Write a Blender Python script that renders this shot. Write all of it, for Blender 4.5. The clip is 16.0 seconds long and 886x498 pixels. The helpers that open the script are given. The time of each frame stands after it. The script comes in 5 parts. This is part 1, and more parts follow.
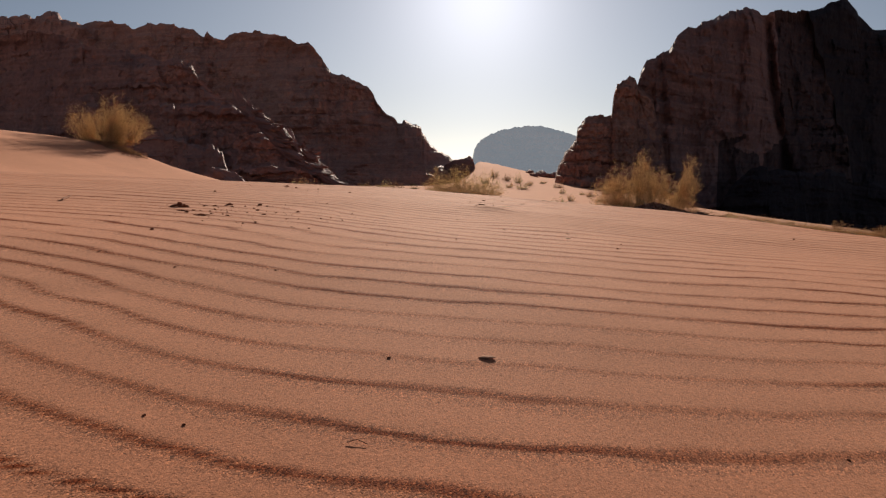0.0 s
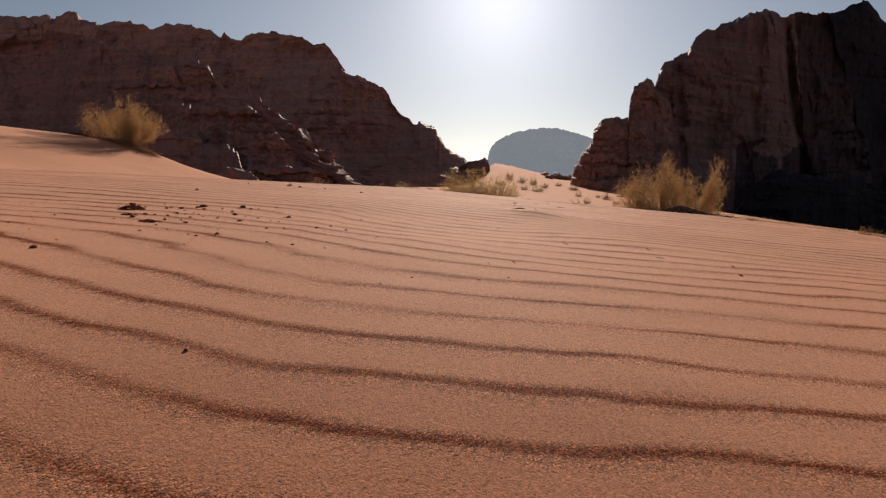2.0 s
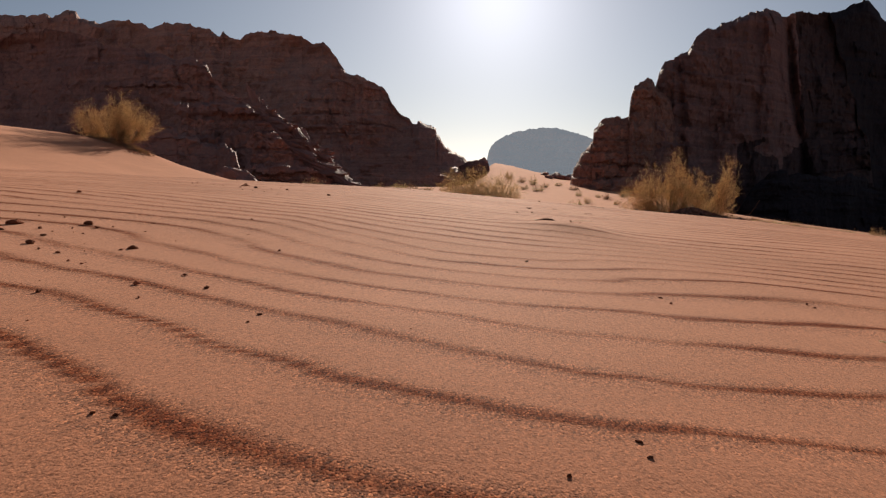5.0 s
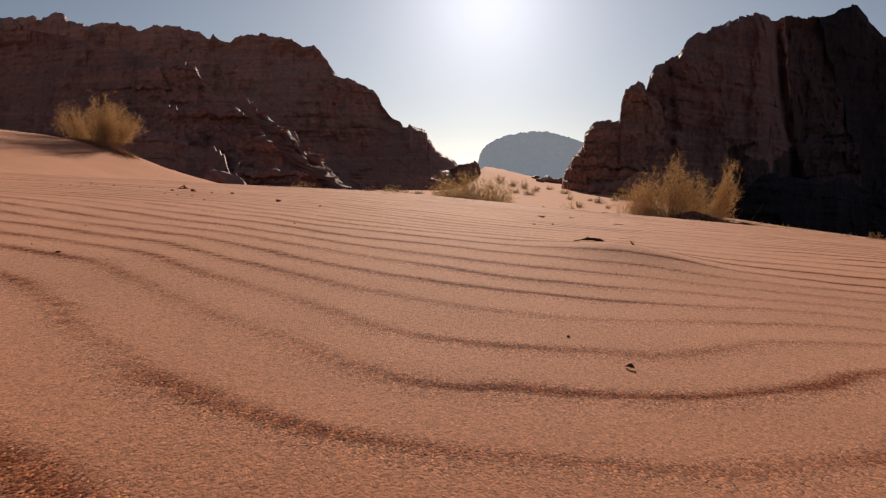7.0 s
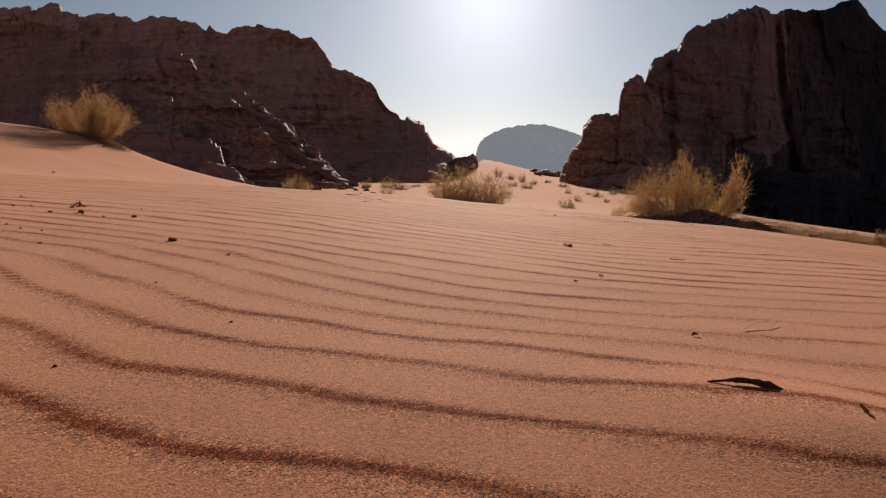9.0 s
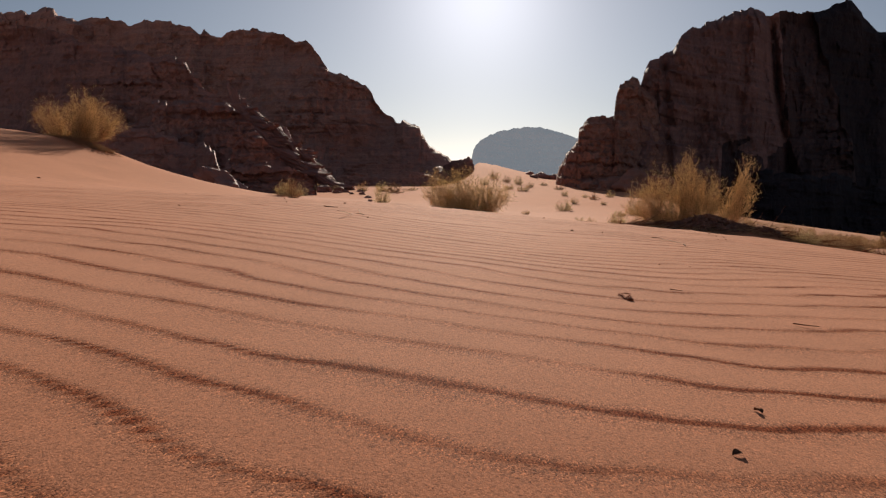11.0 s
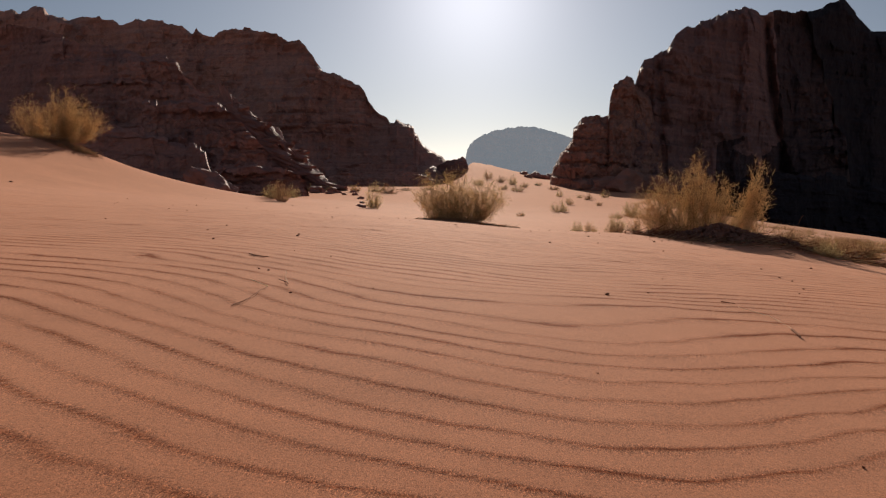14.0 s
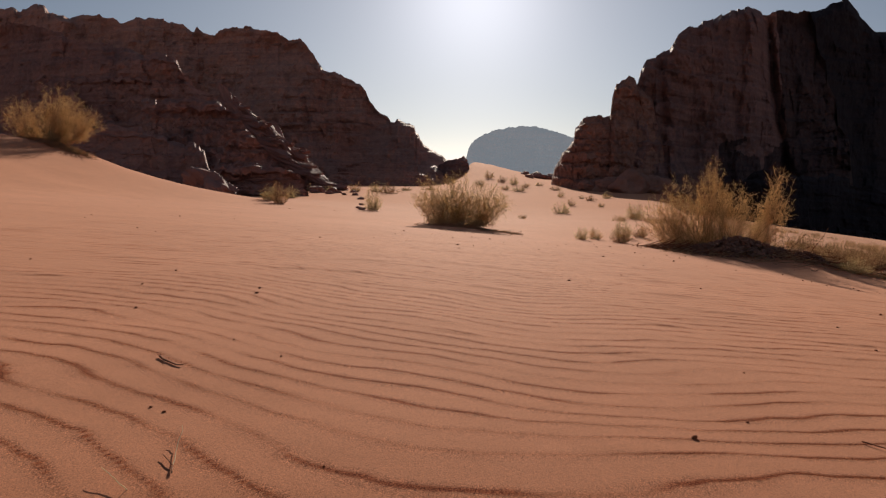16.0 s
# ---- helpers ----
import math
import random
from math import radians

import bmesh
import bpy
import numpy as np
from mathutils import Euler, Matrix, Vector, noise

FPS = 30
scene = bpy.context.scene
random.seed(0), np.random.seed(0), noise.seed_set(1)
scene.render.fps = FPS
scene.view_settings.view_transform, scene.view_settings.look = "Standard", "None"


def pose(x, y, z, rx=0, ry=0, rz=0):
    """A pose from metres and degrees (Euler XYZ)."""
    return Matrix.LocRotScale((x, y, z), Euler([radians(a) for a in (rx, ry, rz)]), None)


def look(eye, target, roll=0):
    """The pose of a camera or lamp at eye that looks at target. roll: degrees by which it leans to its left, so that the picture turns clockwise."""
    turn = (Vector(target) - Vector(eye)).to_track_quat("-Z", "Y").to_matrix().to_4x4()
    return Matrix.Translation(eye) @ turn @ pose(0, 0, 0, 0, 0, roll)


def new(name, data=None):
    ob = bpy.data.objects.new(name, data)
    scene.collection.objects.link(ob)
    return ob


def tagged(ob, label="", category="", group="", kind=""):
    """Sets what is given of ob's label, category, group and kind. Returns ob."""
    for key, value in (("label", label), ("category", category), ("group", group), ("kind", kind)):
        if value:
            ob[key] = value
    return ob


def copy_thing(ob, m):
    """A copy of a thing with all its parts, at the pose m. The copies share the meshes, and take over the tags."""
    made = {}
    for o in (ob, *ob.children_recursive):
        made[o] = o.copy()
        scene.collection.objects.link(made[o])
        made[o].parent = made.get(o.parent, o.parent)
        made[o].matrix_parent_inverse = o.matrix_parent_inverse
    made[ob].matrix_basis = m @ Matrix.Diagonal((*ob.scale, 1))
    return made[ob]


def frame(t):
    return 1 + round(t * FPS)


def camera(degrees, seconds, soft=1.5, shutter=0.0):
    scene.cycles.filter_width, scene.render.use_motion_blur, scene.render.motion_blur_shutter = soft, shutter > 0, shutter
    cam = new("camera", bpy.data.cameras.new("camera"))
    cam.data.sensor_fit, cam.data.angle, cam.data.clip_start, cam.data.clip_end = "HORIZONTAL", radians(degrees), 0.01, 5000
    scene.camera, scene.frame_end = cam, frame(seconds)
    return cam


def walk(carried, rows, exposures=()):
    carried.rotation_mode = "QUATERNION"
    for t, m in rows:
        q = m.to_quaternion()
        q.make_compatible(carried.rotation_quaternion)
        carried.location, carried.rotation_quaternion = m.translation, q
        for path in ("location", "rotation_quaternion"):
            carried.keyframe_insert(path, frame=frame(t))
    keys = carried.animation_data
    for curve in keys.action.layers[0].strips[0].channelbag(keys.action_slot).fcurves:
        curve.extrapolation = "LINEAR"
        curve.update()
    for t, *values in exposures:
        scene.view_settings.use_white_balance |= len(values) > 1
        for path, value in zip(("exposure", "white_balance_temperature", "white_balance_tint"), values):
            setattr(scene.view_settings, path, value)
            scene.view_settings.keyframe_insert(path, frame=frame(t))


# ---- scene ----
# The camera flies low over the sand, along +y.
cam = camera(62.0, 16.0, soft=1.25)
PATH = [
    (0.0, pose(0.0000, 0.0000, 0.2000, 84.500, 0.000, -0.000)),
    (0.5, pose(-0.0185, 0.1394, 0.2019, 84.441, -0.155, 0.318)),
    (1.0, pose(-0.0383, 0.2785, 0.2053, 84.327, -0.455, 0.652)),
    (1.5, pose(-0.0510, 0.4124, 0.1966, 84.457, -0.485, 0.859)),
    (2.0, pose(-0.0563, 0.5605, 0.1856, 84.609, -0.411, 1.131)),
    (2.5, pose(-0.0558, 0.6797, 0.1798, 84.702, -0.439, 1.304)),
    (3.0, pose(-0.0490, 0.8076, 0.1813, 84.554, -0.464, 1.435)),
    (3.5, pose(-0.0481, 0.9355, 0.1769, 84.651, -0.415, 1.414)),
    (4.0, pose(-0.0486, 1.0881, 0.1746, 84.685, -0.518, 1.331)),
    (4.5, pose(-0.0499, 1.2113, 0.1790, 84.622, -0.518, 1.236)),
    (5.0, pose(-0.0555, 1.3462, 0.1818, 84.593, -0.463, 1.094)),
    (7.5, pose(-0.0652, 2.1317, 0.1731, 84.897, -0.460, 0.316)),
    (8.0, pose(-0.0618, 2.2862, 0.2001, 84.365, -0.393, 0.335)),
    (8.5, pose(-0.0588, 2.4336, 0.2142, 84.440, -0.450, 0.283)),
    (9.0, pose(-0.0556, 2.6145, 0.2298, 84.308, -0.653, 0.208)),
    (9.5, pose(-0.0504, 2.7366, 0.2349, 84.473, -0.526, 0.124)),
    (10.0, pose(-0.0570, 2.8934, 0.2378, 84.557, -0.497, 0.065)),
    (12.5, pose(-0.0288, 3.7178, 0.2921, 84.537, -0.308, -0.408)),
    (13.0, pose(-0.0148, 3.8986, 0.3118, 84.549, -0.352, -0.457)),
    (13.5, pose(-0.0101, 4.0541, 0.3411, 84.490, -0.343, -0.509)),
    (14.0, pose(0.0033, 4.2363, 0.3674, 84.523, -0.323, -0.565)),
    (14.5, pose(0.0197, 4.4129, 0.3983, 84.468, -0.419, -0.550)),
    (15.0, pose(0.0318, 4.5783, 0.4436, 84.449, -0.387, -0.493)),
    (15.5, pose(0.0169, 4.7778, 0.4806, 84.439, -0.461, -0.549)),
    (16.0, pose(0.0121, 5.0000, 0.5185, 84.463, -0.508, -0.499)),
]
walk(cam, PATH, ((0.0, 0.23), (10.1, 0.20), (12.4, 0.14), (16.0, 0.13)))

# ---- world, sun, exposure ----
SUN_AZIMUTH, SUN_HEIGHT = 2.9, 14.3  # degrees to the right of +y, above the horizon
world = bpy.data.worlds.new("desert_sky")
scene.world = world
world.use_nodes = True
wn, wl = world.node_tree.nodes, world.node_tree.links
sky = wn.new("ShaderNodeTexSky")
sky.sky_type, sky.sun_disc = "NISHITA", False
sky.sun_elevation, sky.sun_rotation = radians(SUN_HEIGHT), radians(SUN_AZIMUTH)
sky.altitude, sky.air_density, sky.dust_density, sky.ozone_density = 900, 0.9, 0.4, 2.0
tint = wn.new("ShaderNodeMix")
tint.data_type, tint.blend_type = "RGBA", "MULTIPLY"
tint.inputs["Factor"].default_value, tint.inputs["B"].default_value = 1.0, (0.950, 0.968, 1.025, 1)
pale = wn.new("ShaderNodeHueSaturation")
pale.inputs["Saturation"].default_value = 0.63
wl.new(sky.outputs[0], pale.inputs["Color"])
wl.new(pale.outputs[0], tint.inputs["A"])
# the bright aureole of dust round the sun
way = wn.new("ShaderNodeTexCoord").outputs["Generated"]
near = wn.new("ShaderNodeVectorMath")
near.operation = "DOT_PRODUCT"
wl.new(way, near.inputs[0])
near.inputs[1].default_value = (math.sin(radians(SUN_AZIMUTH)) * math.cos(radians(SUN_HEIGHT)), math.cos(radians(SUN_AZIMUTH)) * math.cos(radians(SUN_HEIGHT)), math.sin(radians(SUN_HEIGHT)))
total = tint.outputs["Result"]
for sharp, bright in ((14.0, 2.9), (55.0, 2.4), (220.0, 7.0)):
    lobe = wn.new("ShaderNodeMath")
    lobe.operation = "POWER"
    wl.new(near.outputs["Value"], lobe.inputs[0])
    lobe.inputs[1].default_value = sharp
    glow = wn.new("ShaderNodeMix")
    glow.data_type, glow.blend_type = "RGBA", "ADD"
    glow.clamp_factor = False
    wl.new(lobe.outputs[0], glow.inputs["Factor"])
    wl.new(total, glow.inputs["A"])
    glow.inputs["B"].default_value = (bright * 0.985, bright * 0.955, bright * 1.03, 1)
    total = glow.outputs["Result"]
wl.new(total, wn["Background"].inputs[0])
wn["Background"].inputs[1].default_value = 0.040

sun_data = bpy.data.lights.new("sun", "SUN")
sun_data.energy, sun_data.angle, sun_data.color = 5.0, radians(0.53), (1.0, 0.87, 0.72)
sun = new("sun", sun_data)
az, el = radians(SUN_AZIMUTH), radians(SUN_HEIGHT)
SUN_WAY = Vector((math.sin(az) * math.cos(el), math.cos(az) * math.cos(el), math.sin(el)))
sun.matrix_world = look(SUN_WAY * 60, (0, 0, 0))


# ---- smooth noise on arrays ----
def _hash(ix, iy, iz, seed):
    h = (ix * 374761393 + iy * 668265263 + iz * 2147483647 + seed * 1274126177) & 0xFFFFFFFF
    h = ((h ^ (h >> 13)) * 1274126177) & 0xFFFFFFFF
    h = ((h ^ (h >> 16)) * 2246822519) & 0xFFFFFFFF
    return (h & 0xFFFFFF) / float(0xFFFFFF) * 2 - 1


def vnoise(x, y, z=0.0, seed=0):
    """Value noise from -1 to 1."""
    x, y, z = np.broadcast_arrays(np.asarray(x, float), np.asarray(y, float), np.asarray(z, float))
    fx, fy, fz = np.floor(x), np.floor(y), np.floor(z)
    ix, iy, iz = fx.astype(np.int64), fy.astype(np.int64), fz.astype(np.int64)
    a, b, c = x - fx, y - fy, z - fz
    a, b, c = (t * t * t * (t * (t * 6 - 15) + 10) for t in (a, b, c))
    flat = not np.any(c)
    out = 0
    for dz, wz in ((0, 1 - c),) if flat else ((0, 1 - c), (1, c)):
        for dy, wy in ((0, 1 - b), (1, b)):
            for dx, wx in ((0, 1 - a), (1, a)):
                out = out + wx * wy * wz * _hash(ix + dx, iy + dy, iz + dz, seed)
    return out


def fbm(x, y, z=0.0, octaves=4, seed=0, gain=0.5):
    out, amp, total = 0, 1.0, 0.0
    for k in range(octaves):
        f = 2.03 ** k
        out = out + amp * vnoise(np.asarray(x) * f + 17.3 * k, np.asarray(y) * f - 9.1 * k, np.asarray(z) * f, seed + k)
        total, amp = total + amp, amp * gain
    return out / total


def smooth(a, b, t):
    t = np.clip((np.asarray(t, float) - a) / (b - a), 0, 1)
    return t * t * (3 - 2 * t)


# ---- meshes ----
def mesh_of(name, verts, faces, material, soft=True):
    me = bpy.data.meshes.new(name)
    verts, faces = np.asarray(verts, np.float32), np.asarray(faces, np.int32)
    n, k = faces.shape
    me.vertices.add(len(verts))
    me.vertices.foreach_set("co", verts.ravel())
    me.loops.add(n * k)
    me.loops.foreach_set("vertex_index", faces.ravel())
    me.polygons.add(n)
    me.polygons.foreach_set("loop_start", np.arange(0, n * k, k, dtype=np.int32))
    me.polygons.foreach_set("loop_total", np.full(n, k, np.int32))
    me.polygons.foreach_set("use_smooth", np.full(n, soft, bool))
    me.update(calc_edges=True)
    me.validate()
    me.materials.append(material)
    return me


def sheet_faces(rows, cols):
    i = np.arange((rows - 1) * cols).reshape(rows - 1, cols)[:, :-1].ravel()
    return np.stack([i, i + 1, i + cols + 1, i + cols], 1)


def tubes(paths, radii, sides=3):
    """Round stems along many polylines at once: paths (n, k, 3), radii (n, k)."""
    paths, radii = np.asarray(paths, float), np.asarray(radii, float)
    n, k, _ = paths.shape
    d = np.gradient(paths, axis=1)
    d /= np.linalg.norm(d, axis=2, keepdims=True) + 1e-12
    ref = np.where(np.abs(d[..., 2:]) > 0.8, [1.0, 0, 0], [0, 0, 1.0])
    a = np.cross(d, ref)
    a /= np.linalg.norm(a, axis=2, keepdims=True) + 1e-12
    b = np.cross(d, a)
    t = np.arange(sides) * 2 * np.pi / sides
    ring = a[:, :, None] * np.cos(t)[:, None] + b[:, :, None] * np.sin(t)[:, None]
    verts = (paths[:, :, None] + ring * radii[:, :, None, None]).reshape(-1, 3)
    base = (np.arange(n) * k * sides)[:, None, None]
    j, s = np.arange(k - 1)[None, :, None], np.arange(sides)[None, None, :]
    p = base + j * sides
    faces = np.stack([p + s, p + (s + 1) % sides, p + sides + (s + 1) % sides, p + sides + s], -1).reshape(-1, 4)
    return verts, faces


def part(name, me, parent, label=""):
    ob = new(name, me)
    ob.parent = parent
    return tagged(ob, label)


# ---- materials ----
def material(name):
    m = bpy.data.materials.new(name)
    m.use_nodes = True
    return m, m.node_tree.nodes, m.node_tree.links, m.node_tree.nodes["Principled BSDF"]


def add_noise(nodes, links, vector, scale, detail=3.0, rough=0.5):
    t = nodes.new("ShaderNodeTexNoise")
    t.inputs["Scale"].default_value, t.inputs["Detail"].default_value, t.inputs["Roughness"].default_value = scale, detail, rough
    links.new(vector, t.inputs["Vector"])
    return t.outputs[0]


def add_ramp(nodes, links, value, stops):
    r = nodes.new("ShaderNodeValToRGB")
    while len(r.color_ramp.elements) < len(stops):
        r.color_ramp.elements.new(0.5)
    for e, (p, c) in zip(r.color_ramp.elements, stops):
        e.position, e.color = p, (*c, 1)
    links.new(value, r.inputs[0])
    return r.outputs[0]


def add_mix(nodes, links, kind, factor, a, b):
    m = nodes.new("ShaderNodeMix")
    m.data_type, m.blend_type = "RGBA", kind
    for value, socket in ((factor, m.inputs["Factor"]), (a, m.inputs["A"]), (b, m.inputs["B"])):
        if isinstance(value, bpy.types.NodeSocket):
            links.new(value, socket)
        else:
            socket.default_value = value
    return m.outputs["Result"]


def add_bump(nodes, links, height, distance, strength=1.0, normal=None):
    b = nodes.new("ShaderNodeBump")
    b.inputs["Distance"].default_value, b.inputs["Strength"].default_value = distance, strength
    links.new(height, b.inputs["Height"])
    if normal is not None:
        links.new(normal, b.inputs["Normal"])
    return b.outputs[0]


def sand_material():
    """Orange sand: fine grains of mixed tone; coarser dark grains and painted shade on the ripple faces."""
    m, n, l, bsdf = material("desert_sand")
    co = n.new("ShaderNodeTexCoord").outputs["Object"]
    sort = n.new("ShaderNodeAttribute")
    sort.attribute_name = "coarse"
    coarse = sort.outputs["Fac"]
    broad = add_noise(n, l, co, 0.6, 4)
    patch = add_noise(n, l, co, 11.0, 4)
    drift = n.new("ShaderNodeMapping")  # grains lie drawn out along the wind
    drift.inputs["Scale"].default_value = (1.0, 0.55, 1.0)
    l.new(co, drift.inputs[0])
    co = drift.outputs[0]
    clump = add_noise(n, l, co, 300.0, 3, 0.65)
    grit = add_noise(n, l, co, 900.0, 2, 0.7)
    cells = n.new("ShaderNodeTexVoronoi")
    cells.inputs["Scale"].default_value = 900.0
    l.new(co, cells.inputs["Vector"])
    col = add_ramp(n, l, broad, [(0.3, (0.475, 0.172, 0.083)), (0.7, (0.545, 0.206, 0.103))])
    col = add_mix(n, l, "MULTIPLY", 0.6, col, add_ramp(n, l, patch, [(0.3, (0.88, 0.86, 0.84)), (0.7, (1, 1, 1))]))
    tone = n.new("ShaderNodeSeparateColor")
    l.new(cells.outputs["Color"], tone.inputs[0])
    # coarse grains lie in drifts before each crest; the face is darkened for heavy grains and its shade
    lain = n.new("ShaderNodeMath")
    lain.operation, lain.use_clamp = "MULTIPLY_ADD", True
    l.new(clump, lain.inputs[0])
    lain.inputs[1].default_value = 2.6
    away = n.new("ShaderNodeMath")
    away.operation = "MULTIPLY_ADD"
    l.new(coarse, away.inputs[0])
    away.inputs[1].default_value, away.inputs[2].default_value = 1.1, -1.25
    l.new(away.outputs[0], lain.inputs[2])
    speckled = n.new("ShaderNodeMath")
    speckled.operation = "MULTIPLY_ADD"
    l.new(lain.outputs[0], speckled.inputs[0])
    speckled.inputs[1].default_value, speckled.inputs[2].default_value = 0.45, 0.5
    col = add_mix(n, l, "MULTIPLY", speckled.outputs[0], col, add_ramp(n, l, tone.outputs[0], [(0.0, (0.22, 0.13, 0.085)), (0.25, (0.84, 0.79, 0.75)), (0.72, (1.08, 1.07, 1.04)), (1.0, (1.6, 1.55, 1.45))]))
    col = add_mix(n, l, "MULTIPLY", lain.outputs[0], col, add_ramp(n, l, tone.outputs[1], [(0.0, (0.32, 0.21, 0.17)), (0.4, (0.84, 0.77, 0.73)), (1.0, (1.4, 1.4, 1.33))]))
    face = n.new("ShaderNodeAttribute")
    face.attribute_name = "grain_shade"
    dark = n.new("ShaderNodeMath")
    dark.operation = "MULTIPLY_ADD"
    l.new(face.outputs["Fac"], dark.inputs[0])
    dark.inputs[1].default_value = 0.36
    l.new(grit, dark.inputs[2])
    # red-brown face colour takes over much of the shading from the low relief
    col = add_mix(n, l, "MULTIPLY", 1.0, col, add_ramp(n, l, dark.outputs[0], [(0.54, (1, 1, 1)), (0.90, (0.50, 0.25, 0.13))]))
    # the valley floor far ahead is coloured darker, for stones and lost grain shade
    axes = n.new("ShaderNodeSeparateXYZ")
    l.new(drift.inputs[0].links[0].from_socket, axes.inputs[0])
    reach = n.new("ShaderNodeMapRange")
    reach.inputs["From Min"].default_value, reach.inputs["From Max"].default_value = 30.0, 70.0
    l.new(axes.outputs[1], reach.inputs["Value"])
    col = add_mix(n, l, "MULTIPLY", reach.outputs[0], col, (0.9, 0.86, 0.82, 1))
    slope_tone = n.new("ShaderNodeAttribute")
    slope_tone.attribute_name = "brownish"
    col = add_mix(n, l, "MULTIPLY", slope_tone.outputs["Fac"], col, (0.66, 0.60, 0.52, 1))
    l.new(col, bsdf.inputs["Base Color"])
    bsdf.inputs["Roughness"].default_value = 0.92
    # fine wind-blown sand shines a little against the sun, the far sand less
    shine = n.new("ShaderNodeMapRange")
    shine.inputs["From Min"].default_value, shine.inputs["From Max"].default_value = 45.0, 90.0
    shine.inputs["To Min"].default_value, shine.inputs["To Max"].default_value = 0.018, 0.006
    l.new(axes.outputs[1], shine.inputs["Value"])
    l.new(shine.outputs[0], bsdf.inputs["Specular IOR Level"])
    # dust gives the sheen; it drops out on the faces, where the dark bands are painted
    dusty = n.new("ShaderNodeMapRange")
    dusty.inputs["From Min"].default_value, dusty.inputs["From Max"].default_value = 0.05, 0.7
    dusty.inputs["To Min"].default_value, dusty.inputs["To Max"].default_value = 0.27, 0.02
    l.new(face.outputs["Fac"], dusty.inputs["Value"])
    l.new(dusty.outputs[0], bsdf.inputs["Sheen Weight"])
    bsdf.inputs["Sheen Roughness"].default_value = 0.5
    bsdf.inputs["Sheen Tint"].default_value = (1.0, 0.62, 0.46, 1)
    nb = add_bump(n, l, clump, 0.0022, 0.22)
    nb = add_bump(n, l, grit, 0.0018, 0.30, nb)
    b2 = n.new("ShaderNodeBump")
    b2.invert = True
    b2.inputs["Distance"].default_value = 0.0008
    l.new(cells.outputs["Distance"], b2.inputs["Height"])
    proud = n.new("ShaderNodeMath")
    proud.operation = "MULTIPLY_ADD"
    l.new(lain.outputs[0], proud.inputs[0])
    proud.inputs[1].default_value, proud.inputs[2].default_value = 0.3, 0.12
    l.new(proud.outputs[0], b2.inputs["Strength"])
    l.new(nb, b2.inputs["Normal"])
    l.new(b2.outputs[0], bsdf.inputs["Normal"])
    return m


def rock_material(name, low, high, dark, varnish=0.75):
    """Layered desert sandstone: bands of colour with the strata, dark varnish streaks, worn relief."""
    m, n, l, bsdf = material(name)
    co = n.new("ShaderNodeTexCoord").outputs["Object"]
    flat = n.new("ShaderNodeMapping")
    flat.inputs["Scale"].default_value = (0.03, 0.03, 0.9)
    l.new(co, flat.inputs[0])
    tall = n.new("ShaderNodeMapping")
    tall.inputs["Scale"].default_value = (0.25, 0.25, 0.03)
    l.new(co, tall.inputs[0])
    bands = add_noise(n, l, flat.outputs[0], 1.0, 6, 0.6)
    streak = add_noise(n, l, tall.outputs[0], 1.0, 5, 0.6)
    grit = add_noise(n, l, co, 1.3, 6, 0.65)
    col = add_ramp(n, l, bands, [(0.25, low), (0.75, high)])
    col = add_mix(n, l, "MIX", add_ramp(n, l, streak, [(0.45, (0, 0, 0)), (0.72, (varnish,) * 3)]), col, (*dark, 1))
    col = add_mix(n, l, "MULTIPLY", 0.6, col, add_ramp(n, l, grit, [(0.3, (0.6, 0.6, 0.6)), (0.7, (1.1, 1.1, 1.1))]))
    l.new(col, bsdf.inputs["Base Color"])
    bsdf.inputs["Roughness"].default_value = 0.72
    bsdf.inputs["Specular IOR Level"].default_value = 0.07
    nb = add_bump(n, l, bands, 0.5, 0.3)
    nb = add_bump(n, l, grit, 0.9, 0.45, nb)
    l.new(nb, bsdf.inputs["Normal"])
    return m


def haze_glow_material():
    """A far-off hill, the backdrop of the valley; its haze is added as the rock's own bluish glow."""
    m, n, l, bsdf = material("far_hill_haze_glow")
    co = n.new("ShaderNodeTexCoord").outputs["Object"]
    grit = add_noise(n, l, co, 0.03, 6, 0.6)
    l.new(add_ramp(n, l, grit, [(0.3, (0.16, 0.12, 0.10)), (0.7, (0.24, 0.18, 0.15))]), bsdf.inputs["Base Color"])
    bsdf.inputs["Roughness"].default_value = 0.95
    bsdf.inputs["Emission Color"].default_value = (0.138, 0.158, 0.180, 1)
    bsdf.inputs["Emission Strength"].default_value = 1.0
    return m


def stem_material(name, a, b, through_light=0.0):
    """Dry stems and twigs, each one a little different; thin ones let light through."""
    m, n, l, bsdf = material(name)
    rnd = n.new("ShaderNodeNewGeometry").outputs["Random Per Island"]
    col = add_ramp(n, l, rnd, [(0.0, a), (1.0, b)])
    l.new(col, bsdf.inputs["Base Color"])
    bsdf.inputs["Roughness"].default_value = 0.8
    bsdf.inputs["Specular IOR Level"].default_value = 0.02
    if through_light:
        thin = n.new("ShaderNodeBsdfTranslucent")
        l.new(add_mix(n, l, "MIX", 0.45, col, (1.0, 0.88, 0.62, 1)), thin.inputs[0])
        mix = n.new("ShaderNodeMixShader")
        mix.inputs[0].default_value = through_light
        l.new(bsdf.outputs[0], mix.inputs[1])
        l.new(thin.outputs[0], mix.inputs[2])
        l.new(mix.outputs[0], n["Material Output"].inputs[0])
    return m


